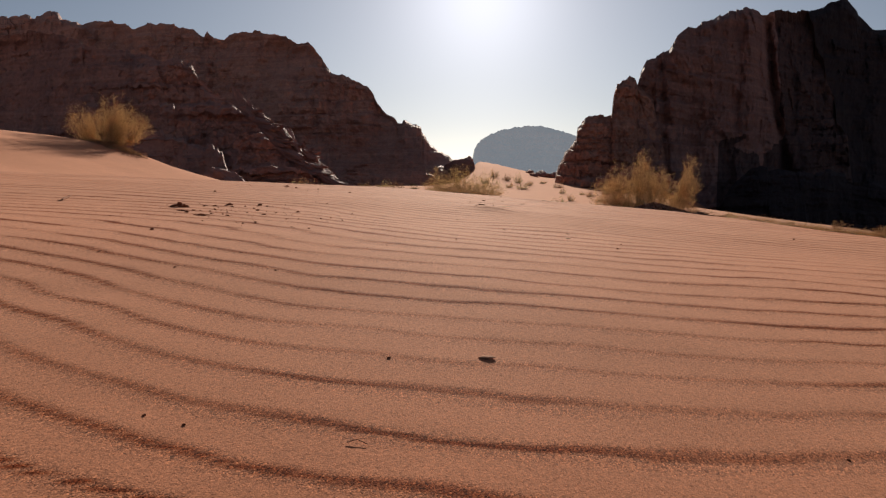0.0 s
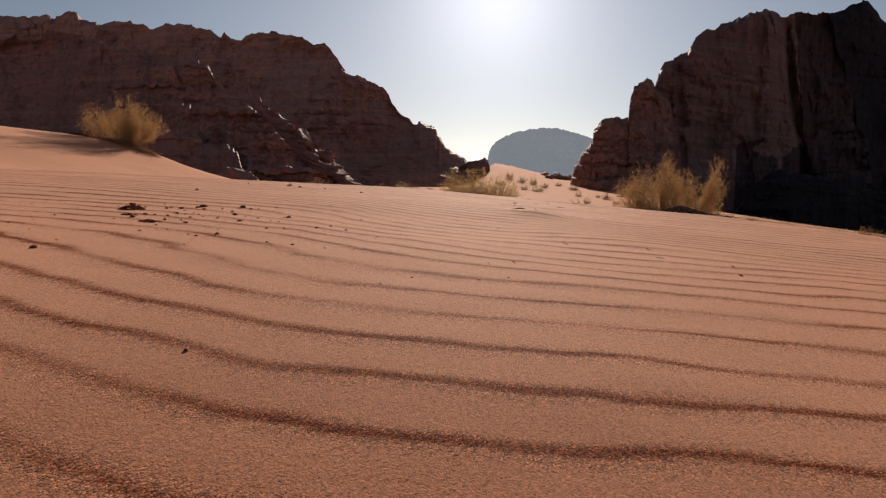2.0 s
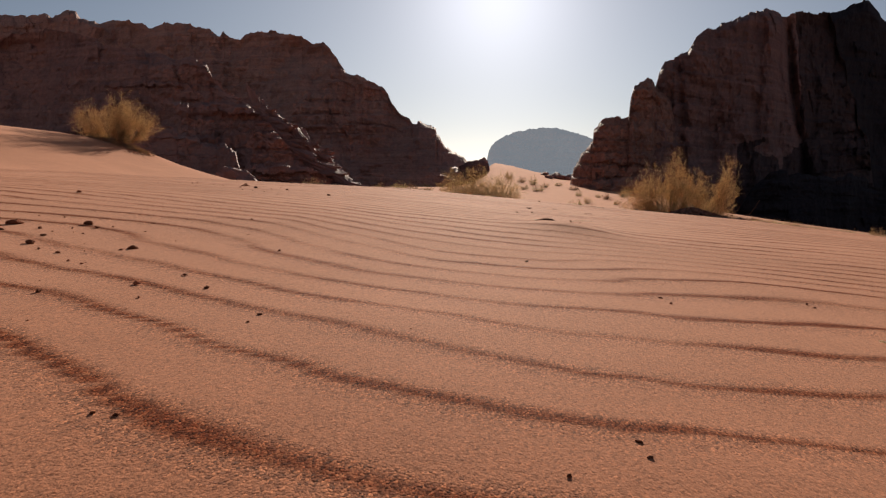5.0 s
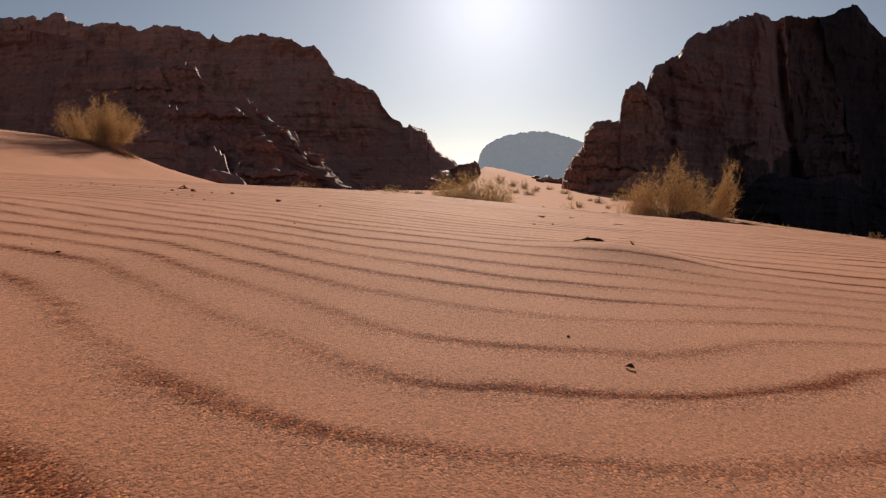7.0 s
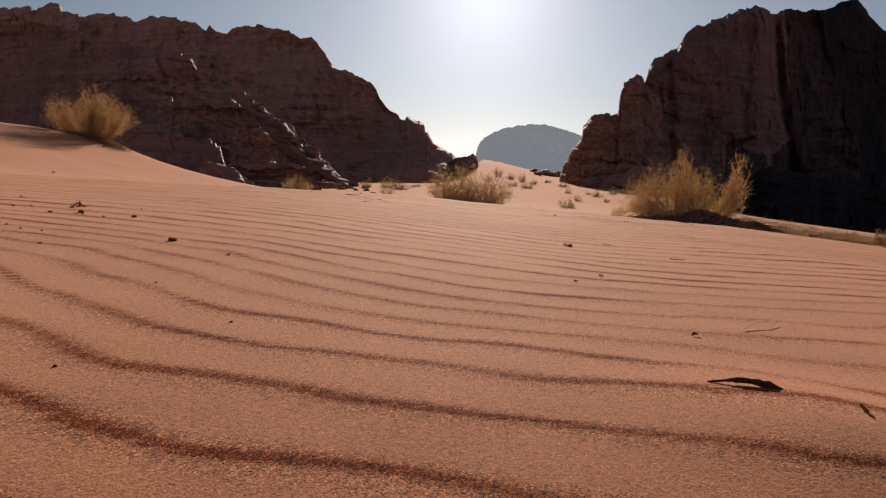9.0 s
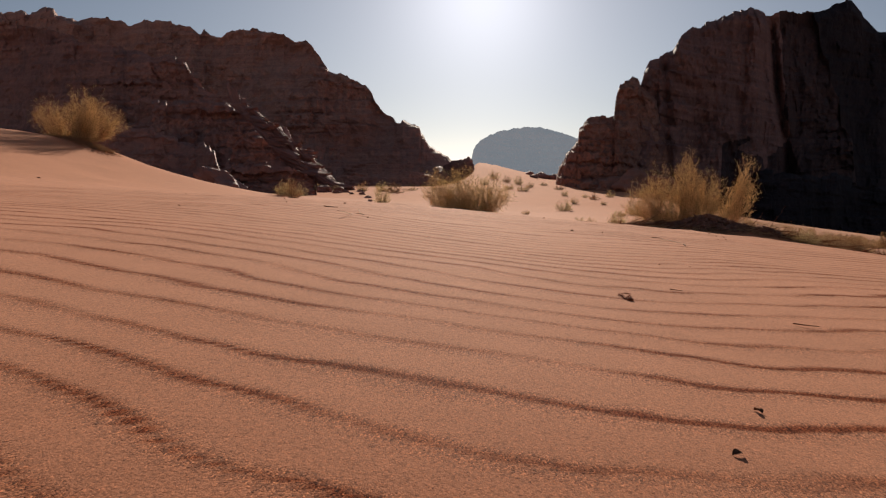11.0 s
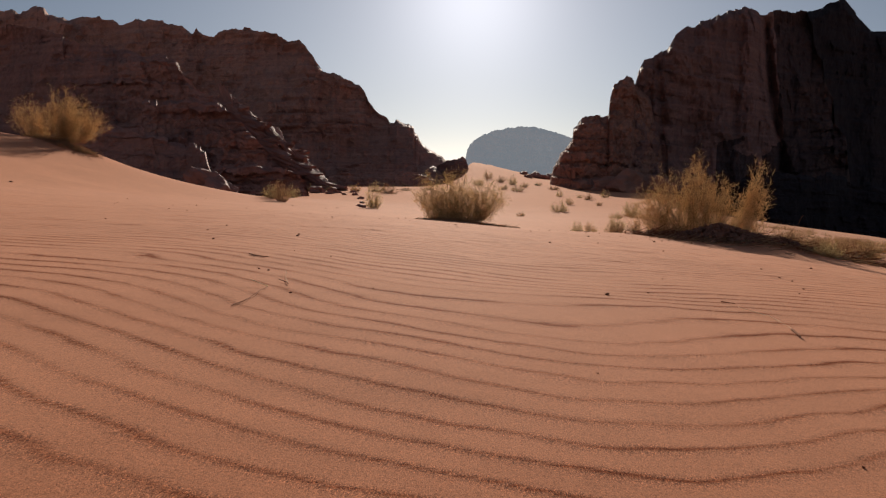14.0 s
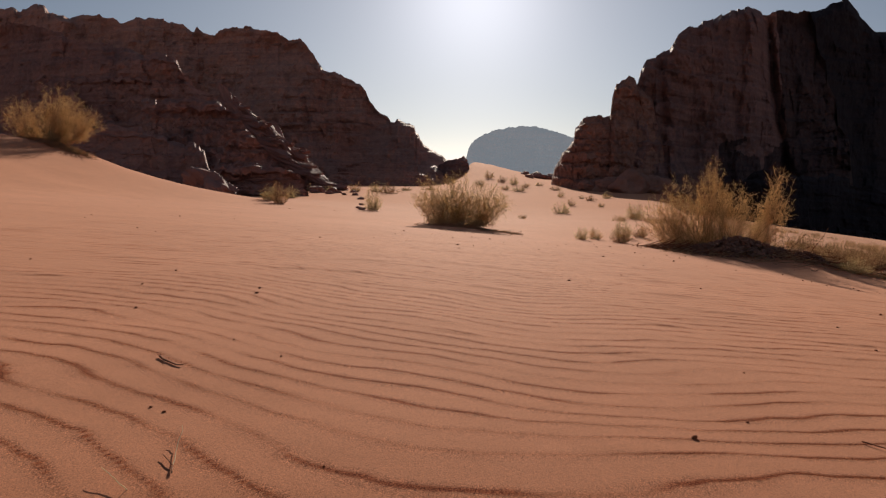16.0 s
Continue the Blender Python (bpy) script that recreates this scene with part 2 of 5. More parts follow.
def clod_material(name, a, b, scale=60.0):
    m, n, l, bsdf = material(name)
    co = n.new("ShaderNodeTexCoord").outputs["Object"]
    v = add_noise(n, l, co, scale, 5, 0.65)
    l.new(add_ramp(n, l, v, [(0.3, a), (0.7, b)]), bsdf.inputs["Base Color"])
    bsdf.inputs["Roughness"].default_value = 0.9
    bsdf.inputs["Specular IOR Level"].default_value = 0.02
    l.new(add_bump(n, l, v, 0.004, 0.8), bsdf.inputs["Normal"])
    return m


SAND = sand_material()
ROCK_LEFT = rock_material("sandstone_brown", (0.42, 0.205, 0.160), (0.60, 0.32, 0.24), (0.24, 0.150, 0.142), 0.5)
ROCK_RIGHT = rock_material("sandstone_dark", (0.21, 0.118, 0.106), (0.37, 0.20, 0.172), (0.095, 0.068, 0.072), 0.5)
# blue-black copy of the sandstone: the cliff's deep shade put into colour
ROCK_SHADE = rock_material("sandstone_in_shade", (0.027, 0.022, 0.027), (0.052, 0.038, 0.040), (0.014, 0.014, 0.020), 0.6)
# halfway copy, carrying the milder shade of the dome in its colour
ROCK_HALF_SHADE = rock_material("sandstone_half_shade", (0.070, 0.045, 0.045), (0.128, 0.076, 0.071), (0.032, 0.027, 0.032), 0.6)
ROCK_NOSE = rock_material("sandstone_red", (0.30, 0.145, 0.112), (0.47, 0.25, 0.185), (0.14, 0.09, 0.085), 0.5)
ROCK_SPUR = rock_material("sandstone_purple_brown", (0.30, 0.152, 0.130), (0.48, 0.25, 0.20), (0.14, 0.094, 0.098), 0.6)
HILL = haze_glow_material()
BROOM = stem_material("dry_broom_twigs", (0.60, 0.39, 0.215), (0.80, 0.57, 0.35), 0.66)
BROOM_WOOD = stem_material("broom_wood", (0.28, 0.19, 0.11), (0.46, 0.33, 0.19))
TUFT_GREEN = stem_material("grey_green_twigs", (0.56, 0.44, 0.27), (0.78, 0.64, 0.42), 0.7)
DEAD_WOOD = stem_material("weathered_dead_wood", (0.17, 0.065, 0.035), (0.36, 0.17, 0.10))
STRAW = stem_material("bleached_straw", (0.72, 0.60, 0.42), (0.82, 0.70, 0.52), 0.5)
CLOD = clod_material("dark_plant_litter", (0.20, 0.060, 0.030), (0.44, 0.155, 0.080))
MULCH = clod_material("dark_rotted_litter", (0.15, 0.078, 0.060), (0.31, 0.17, 0.125))
LEAF = clod_material("dry_brown_leaf", (0.11, 0.055, 0.038), (0.27, 0.14, 0.085), 400.0)
PEBBLE = clod_material("brown_pebble", (0.26, 0.085, 0.045), (0.46, 0.18, 0.10))

STONE = clod_material("red_stone", (0.62, 0.30, 0.18), (0.74, 0.40, 0.26), 300.0)
BROOM_OLIVE = stem_material("olive_broom_twigs", (0.62, 0.44, 0.235), (0.82, 0.62, 0.37), 0.72)
BRUSH_TAN = stem_material("tan_brush_stems", (0.46, 0.29, 0.165), (0.64, 0.43, 0.26), 0.5)
LITTER = stem_material("brown_stem_litter", (0.28, 0.14, 0.085), (0.50, 0.30, 0.18), 0.35)
ROOT = clod_material("dark_split_root", (0.06, 0.024, 0.016), (0.20, 0.085, 0.050), 400.0)


# ---- the ground: one sheet of sand to the horizon ----
PROFILE_Y = (-40, -3, 0, 0.7, 1.4, 2.2, 3.1, 4.2, 5.4, 6.4, 7.5, 9.4, 12, 15.4, 17.6, 22, 28, 45, 75, 95, 130, 170, 260, 700)
PROFILE_Z = (-0.4, -0.05, 0.01, 0.03, 0.06, 0.06, 0.09, 0.09, 0.085, 0.078, 0.065, 0.005, -0.11, -0.28, -0.46, -0.75, -1.05, -1.55, -2.4, -2.5, -2.4, -2.2, -2.2, -4.0)
BIG_SHRUBS = ((5.35, 16.3, 0.16, 1.2), (5.2, 17.6, 0.20, 3.0), (-17.2, 39.6, 0.30, 2.2), (0.75, 28.0, 0.12, 1.6))


def profile(y):
    w = np.clip(0.25 * np.abs(y) * 0.5 + 0.15, 0.15, 12)
    return sum(k * np.interp(y + s * w, PROFILE_Y, PROFILE_Z) for s, k in ((-1, 0.2), (-0.5, 0.2), (0, 0.2), (0.5, 0.2), (1, 0.2)))


def land(x, y):
    """Height of the sand without its ripples."""
    x, y = np.asarray(x, float), np.asarray(y, float)
    z = profile(y) - np.where(x < 0, 0.09 * 12 * np.tanh(x / 12), 0.09 * 4.5 * np.tanh(x / 4.5)) * (1 - 0.6 * smooth(50, 110, y))
    z = z - 0.045 * np.clip(-x - 0.35, 0, 4) * (1 - smooth(8, 25, y))
    z = z - (0.115 * np.clip(x - 3.3, 0, 4) * (1 - 0.45 * smooth(9, 18, y)) + 0.05 * np.clip(x - 7, 0, 6)) * (1 - smooth(17, 34, y))
    z = z - 0.085 * np.clip(x - 2.1, 0, 2.4) * smooth(1.5, 5, y) * (1 - 0.6 * smooth(6, 12, y)) * (1 - smooth(17, 34, y))
    # the high dune beside the path, ending above the valley
    dune = smooth(7.1, 22.5, -x + 0.22 * (y - 40)) * (0.5 * smooth(3, 31, y) + 0.5 * np.clip((y - 3) / 28, 0, 1)) * (1 - smooth(37.5, 49, y))
    z = z + 3.0 * dune
    # the valley floor falls towards the dark cliff
    aside = x / np.maximum(y, 1)
    z = z - 8.5 * np.clip(aside - 0.345, 0, 0.5) * smooth(14, 60, y) - 9.0 * smooth(0.29, 0.42, aside) * smooth(64, 105, y)
    # long sand ramp climbing into the gap between the cliffs
    middle = 0.049 * y
    side, run = np.where(x < middle, 6.0, 26.0), np.where(y < 285, 95.0, 60.0)
    ramp = np.exp(-np.abs((x - middle) / side) ** 1.5 - ((y - 285) / run) ** 2)
    z = z + ramp * (8.6 + 0.5 * fbm(x / 5, y / 7, seed=14) + 0.25 * fbm(x / 1.5, y / 1.5, seed=15))
    far = smooth(9, 30, y)
    z = z + far * (0.14 * fbm(x / 9, y / 9, seed=5) + 0.018 * fbm(x / 1.7, y / 1.7, seed=8))
    for bx, by, h, r in BIG_SHRUBS:
        z = z + h * np.exp(-((x - bx) ** 2 + (y - by) ** 2) / (2 * (r * 0.6) ** 2))
    # small drift behind the half-buried root
    z = z + 0.016 * np.exp(-(((x - 0.20) / 0.10) ** 2 + ((y - 3.06) / 0.12) ** 2))
    z = z + 0.006 * fbm(x / 0.6, y / 0.6, seed=11)
    return z


# turns of the ripples: splines along y, powers of tanh(2 x)
RIPPLE_TURNS = (
    (-8.23, -1.21, 1.73, 6.35, 9.40, 12.55, 15.63, 19.74, 23.35, 26.85, 32.34, 33.98, 39.10, 40.15, 45.95, 48.71, 52.91, 54.26, 58.14, 58.87),
    (6.68, 0.30, -0.59, 0.08, -1.20, 1.83, -0.65, -0.82, 1.25, -0.02, 1.13, 0.62, 1.70, 1.78, 2.34, 1.64, 1.70, -0.95, 2.43, 0.40),
    (7.32, -4.38, 0.84, 0.50, -0.51, -3.34, -0.16, -11.25, 2.68, 1.54, -6.64, 4.31, -5.47, 3.36, -2.09, 1.95, 0.25, -2.27, -2.01, 25.16),
    (-4.91, 1.70, 3.31, 1.41, 2.65, -0.45, 2.15, 3.47, 1.81, 2.98, 0.44, 0.49, -0.52, -0.51, -1.86, 0.80, 0.49, 2.69, -1.94, 9.12),
    (-7.77, 1.37, -5.62, -3.47, -1.71, 0.43, -2.47, 9.53, -5.82, -4.61, 1.40, -6.76, 1.92, -6.30, -3.62, -6.44, -5.19, -0.73, -1.33, -30.34),
)
TURN_START, TURN_STEP, TURN_END = 0.35, 0.36, 6.47
_rng = np.random.default_rng(77)
RIPPLE_FORKS = [((px, py), (px + wide, py + lift)) for px, py, wide, lift in zip(_rng.uniform(-3.5, 3.5, 40), _rng.uniform(0.6, 9, 40), _rng.uniform(0.15, 0.6, 40), _rng.uniform(-0.05, 0.05, 40))
    if abs(px + wide / 2) > 1.2]


def ripple_phase(x, y):
    """One turn per crest; crests wander, and off the path some split and join."""
    u, tx = (np.clip(y, TURN_START, TURN_END) - TURN_START) / TURN_STEP, np.tanh(x / 0.5)
    out = (np.clip(y - TURN_END, 0, None) + np.clip(y - TURN_START, None, 0)) / 0.098
    for k, row in enumerate(RIPPLE_TURNS):
        for j, c in enumerate(row):
            a = np.abs(u - (j - 1))
            out = out + c * tx ** k * np.where(a < 1, (4 - 6 * a ** 2 + 3 * a ** 3) / 6, np.where(a < 2, (2 - np.minimum(a, 2)) ** 3 / 6, 0))
    for (ax, ay), (bx, by) in RIPPLE_FORKS:
        d = (np.arctan2(y - ay, x - ax) - np.arctan2(y - by, x - bx)) / (2 * np.pi)
        out = out + d - np.round(d)
    return out


def ripples(x, y):
    phase = ripple_phase(x, y) + (0.10 + 0.35 * smooth(5.8, 7.6, y)) * vnoise(x / 0.34, y / 0.20, seed=21) + 0.09 * vnoise(x / 0.09, y / 0.06, seed=22) + 0.03 * vnoise(x / 0.03, y / 0.03, seed=23)
    p = phase - np.floor(phase) + 0.055
    p = p - np.floor(p)
    # short face towards the camera, long gentle back
    s = np.where(p < 0.09, smooth(0, 0.09, p), 1 - smooth(0.09, 1, p))
    strength = np.clip(0.86 + (1.15 + 0.9 * smooth(5.5, 7.5, y)) * fbm(x / 0.26, y / 0.14, seed=31, octaves=3), 0.42 - 0.3 * smooth(5.5, 7.5, y), 1.25)
    fade = (1 - smooth(7, 20, np.hypot(x, y))) * smooth(-3.0, -0.2, y)
    wide = 0.5 + 0.5 * np.clip(1.6 * fbm(x / 0.17, y / 0.10, seed=33, octaves=3), -1, 1)
    wide = wide * (1 - 0.55 * smooth(3.6, 5.0, y))
    # dark band along each face: heavy grains plus the face's shade, as colour
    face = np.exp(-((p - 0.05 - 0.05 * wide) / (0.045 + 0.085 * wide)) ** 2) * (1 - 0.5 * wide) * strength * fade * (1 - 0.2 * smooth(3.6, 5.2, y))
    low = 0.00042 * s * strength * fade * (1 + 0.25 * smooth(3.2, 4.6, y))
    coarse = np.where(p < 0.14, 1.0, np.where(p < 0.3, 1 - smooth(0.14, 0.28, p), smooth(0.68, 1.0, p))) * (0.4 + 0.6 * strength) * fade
    # farther off: a few small wind scarps
    q = y / 0.6 + 0.12 * x + 0.6 * fbm(x / 1.6, y / 0.9, seed=41)
    q = q - np.floor(q)
    few = smooth(0.2, 0.55, fbm(x / 0.30, y / 0.30, seed=42, octaves=2)) * smooth(6, 9, y) * (1 - smooth(26, 40, y))
    low = low + 0.006 * np.where(q < 0.05, smooth(0, 0.05, q), 1 - smooth(0.05, 0.8, q)) * few
    return low, face, coarse


def ground_z(x, y):
    return land(x, y) + ripples(np.asarray(x, float), np.asarray(y, float))[0]


def grown(start, step, growth, end):
    out = [start]
    while out[-1] < end:
        out.append(out[-1] + step)
        step *= growth
    return out[1:]


def build_ground():
    right = list(np.arange(0, 0.9, 0.013)) + grown(0.897, 0.0135, 1.065, 6.0)
    right += grown(right[-1], 0.25, 1.15, 3500)
    xs = np.array([-v for v in right[:0:-1]] + right)
    ahead = list(np.arange(0.0, 0.24, 0.02)) + list(np.arange(0.24, 6.6, 0.006)) + grown(6.6, 0.006, 1.010, 15.0)
    ahead += grown(ahead[-1], 0.05, 1.045, 4200)
    behind = grown(0.0, 0.008, 1.02, 2.5)
    behind += grown(behind[-1], 0.07, 1.25, 400)
    ys = np.array([-v for v in behind[::-1]] + ahead)
    gx, gy = np.meshgrid(xs, ys)
    wave, face, coarse = ripples(gx, gy)
    gz = land(gx, gy) + wave
    verts = np.stack([gx, gy, gz], -1).reshape(-1, 3)
    me = mesh_of("ground", verts, sheet_faces(len(ys), len(xs)), SAND)
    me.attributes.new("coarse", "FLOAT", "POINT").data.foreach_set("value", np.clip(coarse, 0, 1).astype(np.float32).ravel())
    me.attributes.new("grain_shade", "FLOAT", "POINT").data.foreach_set("value", np.clip(face, 0, 1.4).astype(np.float32).ravel())
    # the slope below the tall broom is a darker brown, with ragged edges
    brownish = smooth(0.34, 0.42, gx / np.maximum(gy, 1) + 0.05 * fbm(gx / 3, gy / 3, seed=51)) * smooth(17.5, 22, gy + 1.5 * fbm(gx / 2, gy / 2, seed=52))
    me.attributes.new("brownish", "FLOAT", "POINT").data.foreach_set("value", brownish.astype(np.float32).ravel())
    ob = new("ground", me)
    return tagged(ob, "rippled orange desert sand sloping into a valley", "sand", kind="structure")


build_ground()


# ---- cliffs ----
def cliff(name, label, stations, setback, foot, rock, seed, columns=520, rows=150, joints=0.0, layer=5.0, bulge=8.0, ragged=0.35, blocks=0.5, crumble=0.6, deep=1.0, mass=None, cuts=(), ribs=8.0, rim=0.85):
    """A rock mass: a ridge through stations of (x, y, top), its face stepping down by layers to the foot."""
    st = np.array(stations, float)
    along = np.r_[0, np.cumsum(np.hypot(np.diff(st[:, 0]), np.diff(st[:, 1])))]
    s = np.linspace(0, along[-1], columns)
    rx, ry, top = (np.interp(s, along, st[:, k]) for k in range(3))
    top = top + ragged * (vnoise(s / 3.4, 0, seed=seed) + 0.25 * vnoise(s / 0.9, 5.1, seed=seed + 6)) + blocks * np.round(1.2 * vnoise(s / 8.0, 3.3, seed=seed + 1)) + 0.5 * blocks * np.round(1.5 * vnoise(s / 3.0, 7.7, seed=seed + 7))
    dist = np.hypot(rx, ry)
    wx, wy = rx / dist, ry / dist
    v = np.linspace(0, 1, rows)[:, None]
    z = foot + (np.maximum(top, foot + 1.0) - foot)[None] * v
    S = np.broadcast_to(s[None], z.shape)
    dip = z + 0.02 * S + 1.2 * vnoise(S / 30, 0.5, seed=seed + 2)
    # stepped back by beds: steep risers and narrow shelves, at two scales
    def beds(thick, sharp):
        q = dip / thick + 0.5 * vnoise(dip / thick / 3, S / 60, seed=seed + 9)
        f = q - np.floor(q)
        return (smooth(sharp, 1, f) - f) * thick
    frac = v ** 0.9
    back = setback * frac
    share = setback / np.maximum(top - foot, 4.0)
    shown = smooth(-0.35, 0.45, fbm(S / 22, z / 9, seed=seed + 41, octaves=3))
    shelf = np.clip(share, 0.2, 1.2) * (beds(layer, 0.88) * (0.35 + 0.65 * shown) + 0.35 * shown * beds(layer * 0.31, 0.7))
    warp = 6 * fbm(S / 40, z / 30, seed=seed + 12, octaves=3)
    lumps = bulge * (fbm((S + warp) / 34, z / 60, seed=seed + 3, octaves=2) + 0.35 * fbm((S + warp) / 8, z / 9, seed=seed + 8, octaves=4, gain=0.55))
    ledges = 0.5 * fbm(S / 10, dip / 1.5, seed=seed + 4, octaves=4, gain=0.6)
    # beds broken into blocks, each a little proud or sunk
    for tall, wide, by in ((layer * 1.1, 13.0, 1.3), (layer * 0.4, 5.0, 0.4)):
        bed = np.floor(dip / tall + 0.4 * vnoise(S / 25, 0.7, seed=seed + 20))
        cell = np.floor((S + warp * 1.5 + 0.3 * z) / wide + 0.5 * _hash(bed.astype(np.int64), 0 * bed.astype(np.int64), 0, seed + 21))
        ledges = ledges + by * (0.25 + 0.75 * shown) * _hash(cell.astype(np.int64), bed.astype(np.int64), 0, seed + 22)
    out = back + shelf - lumps - ledges
    if joints:
        # rounded buttresses with deep re-entrants between them
        out = out - ribs * np.sqrt(np.abs(vnoise((S + warp) / 26, z / 160, seed=seed + 18)) + 0.01) - 0.9 * np.sqrt(np.abs(vnoise((S + 0.7 * warp) / 9, z / 70, seed=seed + 19)) + 0.01)
        r = np.abs(vnoise((S + warp + 0.10 * z) / 24, z / 120, seed=seed + 5))
        out = out + joints * np.exp(-(r / 0.045) ** 2) * smooth(-0.3, 0.7, vnoise(S / 30, z / 18, seed=seed + 15))
    # single clefts, caves and set-back walls: bearing, half width, depth, from and to height, lean, wall or cleft
    for bearing, half, inward, low, high, lean, wall in cuts:
        off = (rx / ry)[None] - bearing - lean * (z - low) + 0.25 * half * fbm(S / 9, z / 9, seed=seed + 33, octaves=3)
        form = smooth(-half, half, off) if wall else np.exp(-(off / half) ** 2)
        out = out + inward * form * smooth(low - 4, low + 2, z) * (1 - smooth(high - 3, high + 3, z))
    depth = dist[None] - setback + out * smooth(0.0, 0.08, 1.02 - v) + setback * frac * (1 - smooth(0.0, 0.08, 1.02 - v))
    depth = depth - crumble * (fbm(S / 2.6, z / 1.7, seed=seed + 30, octaves=3, gain=0.6) + 0.5 * fbm(S / 1.1, z / 0.6, seed=seed + 31, octaves=2))
    X, Y = wx[None] * depth, wy[None] * depth
    z = z + 0.6 * crumble * fbm(S / 1.3, z / 0.8, seed=seed + 36, octaves=3, gain=0.6) * smooth(0, 0.1, v) * (1 - rim * smooth(0.8, 0.96, v))
    # the back of the mass falls away behind the ridge
    bx, by, bz = [], [], []
    for step, drop in ((0.7, 0.0), (1.6, 0.0), (3.0, 0.01), (6 + 4 * deep, 0.04), (20 * deep + 8, 0.10), (60 * deep + 8, 0.5), (95 * deep + 8, 1.05)):
        bx.append(wx * (depth[-1] + step))
        by.append(wy * (depth[-1] + step))
        bz.append(z[-1] - drop * (z[-1] - foot) - 0.3 - 0.6 * crumble * np.abs(fbm(s / 1.3, step, seed=seed + 32, octaves=3)) * min(step, 2))
    X, Y, Z = np.vstack([X, *[b[None] for b in bx]]), np.vstack([Y, *[b[None] for b in by]]), np.vstack([z, *[b[None] for b in bz]])
    verts = np.stack([X, Y, Z], -1).reshape(-1, 3)
    me = mesh_of(name, verts, sheet_faces(rows + 7, columns), rock, soft=False)
    if mass is None:
        return tagged(new(name, me), label, "cliff")
    ob = part(name, me, mass, label)
    ob.location = -mass.location
    return ob


def rock_mass(label, x, y, z):
    """The foot of one mountain, to which its faces, spurs and slabs belong."""
    foot = tagged(new("rock_cliff"), label, "cliff")
    foot.location = (x, y, z)
    return foot


WEST_MASS = rock_mass("dark brown layered sandstone cliff with a blocky ridge", -80, 200, -5)
EAST_MASS = rock_mass("massive dark sandstone cliff cut by vertical joints", 80, 180, -14)
LEFT_RIDGE = ((-297, 330, 63), (-255, 330, 73), (-223, 330, 68), (-193, 330, 70.7), (-178, 325.6, 69.8), (-176, 325, 67.7),
    (-168.6, 323, 70.1), (-163.5, 321.4, 69.8), (-161, 320.6, 66.8), (-156, 319, 65.6), (-150.6, 317.4, 63.4), (-143.6, 315.3, 64.8),
    (-131, 311.4, 63.6), (-128.3, 310.6, 61.1), (-120.3, 308, 62.9), (-113, 305.7, 61.1), (-99, 301, 59.7), (-95.2, 300, 56.4),
    (-93.6, 299.4, 58.9), (-90.7, 298.3, 56.1), (-85.8, 296.7, 55.4), (-81.5, 295.3, 57.9), (-62.5, 288.6, 54.3), (-51, 284.4, 51.6),
    (-45.8, 282.4, 46.1), (-41.8, 280.9, 40.3), (-36.3, 278.8, 38.8), (-33.1, 277.6, 36.7), (-29.9, 276.4, 34.5), (-27.8, 275.5, 33.0),
    (-25.6, 274.6, 30.5), (-24, 274, 27.4), (-21, 272.9, 24.3), (-19.4, 272.2, 23.1), (-17.3, 271.4, 22.2))
LEFT_NOSE = ((-16.7, 271.2, 20.4), (-13.6, 269.9, 19.7), (-10.7, 268.7, 18.5), (-8, 267.6, 18.0), (-7.6, 267.5, 15.8), (-5.4, 266.6, 14.4), (-3.6, 265.9, 12.2),
    (-2.4, 265.4, 10.6), (-0.6, 264.6, 9.8), (1.4, 263.8, 9.0), (3, 263.1, 7.6), (4.9, 262.2, 6.8), (9.8, 260.3, 6.4), (10.8, 260, 5.6), (11.6, 259.5, -4))
KNOB = ((-2.2, 250, -1), (0.5, 240, 4.4), (3, 233, 5.6), (5.5, 231, 6.2), (8.2, 230, 5.9), (9.6, 230, 5.2), (10.3, 230, 2.0), (10.8, 230, -4))
cliff("knob", "low rounded rock knob at the end of the ridge", KNOB, 5, -5, ROCK_RIGHT, 130, columns=120, rows=40, layer=2.0, bulge=1.0, ragged=0.15, blocks=0.2, crumble=0.4, deep=0.1, mass=WEST_MASS)
cliff("face", "brown layered rock face under a blocky ridge", LEFT_RIDGE + LEFT_NOSE, 46, -5, ROCK_LEFT, 40, columns=560, rows=140, ragged=0.45, blocks=0.7, bulge=13.0, crumble=0.5, mass=WEST_MASS)
SPUR = ((-134.0, 165.0, 30.4), (-109.6, 165.0, 27.4), (-97.0, 165.0, 31.4), (-82.5, 160.9, 30.1), (-74.8, 158.6, 27.9), (-67.3, 156.4, 26.3),
    (-59.4, 153.8, 24.3), (-50.4, 151.0, 22.5), (-49.0, 150.5, 20.0), (-45.5, 149.3, 16.7), (-38.1, 146.8, 15.4), (-36.8, 146.4, 12.9),
    (-33.4, 145.2, 11.1), (-30.6, 144.1, 6.8), (-25.9, 142.6, 3.2), (-19.7, 140.2, 0.5), (-15.2, 138.6, -1.9))
cliff("spur", "red-brown sandstone spur stepping down in ledges", SPUR, 13, -5, ROCK_SPUR, 60, columns=440, rows=110, layer=4.2, bulge=8.0, ragged=0.6, crumble=0.75, mass=WEST_MASS)
LEDGE = ((-75.6, 109.4, 3.7), (-59.4, 108.0, 4.6), (-51.8, 108.0, 6.0), (-44.6, 108.0, 6.5), (-37.2, 108.0, 5.9), (-34.8, 108.0, 5.6),
    (-33.4, 107.0, 5.3), (-31.8, 105.0, 4.6), (-30.9, 104.0, 3.0), (-29.9, 103.0, 0.4), (-28.7, 102.5, -3))
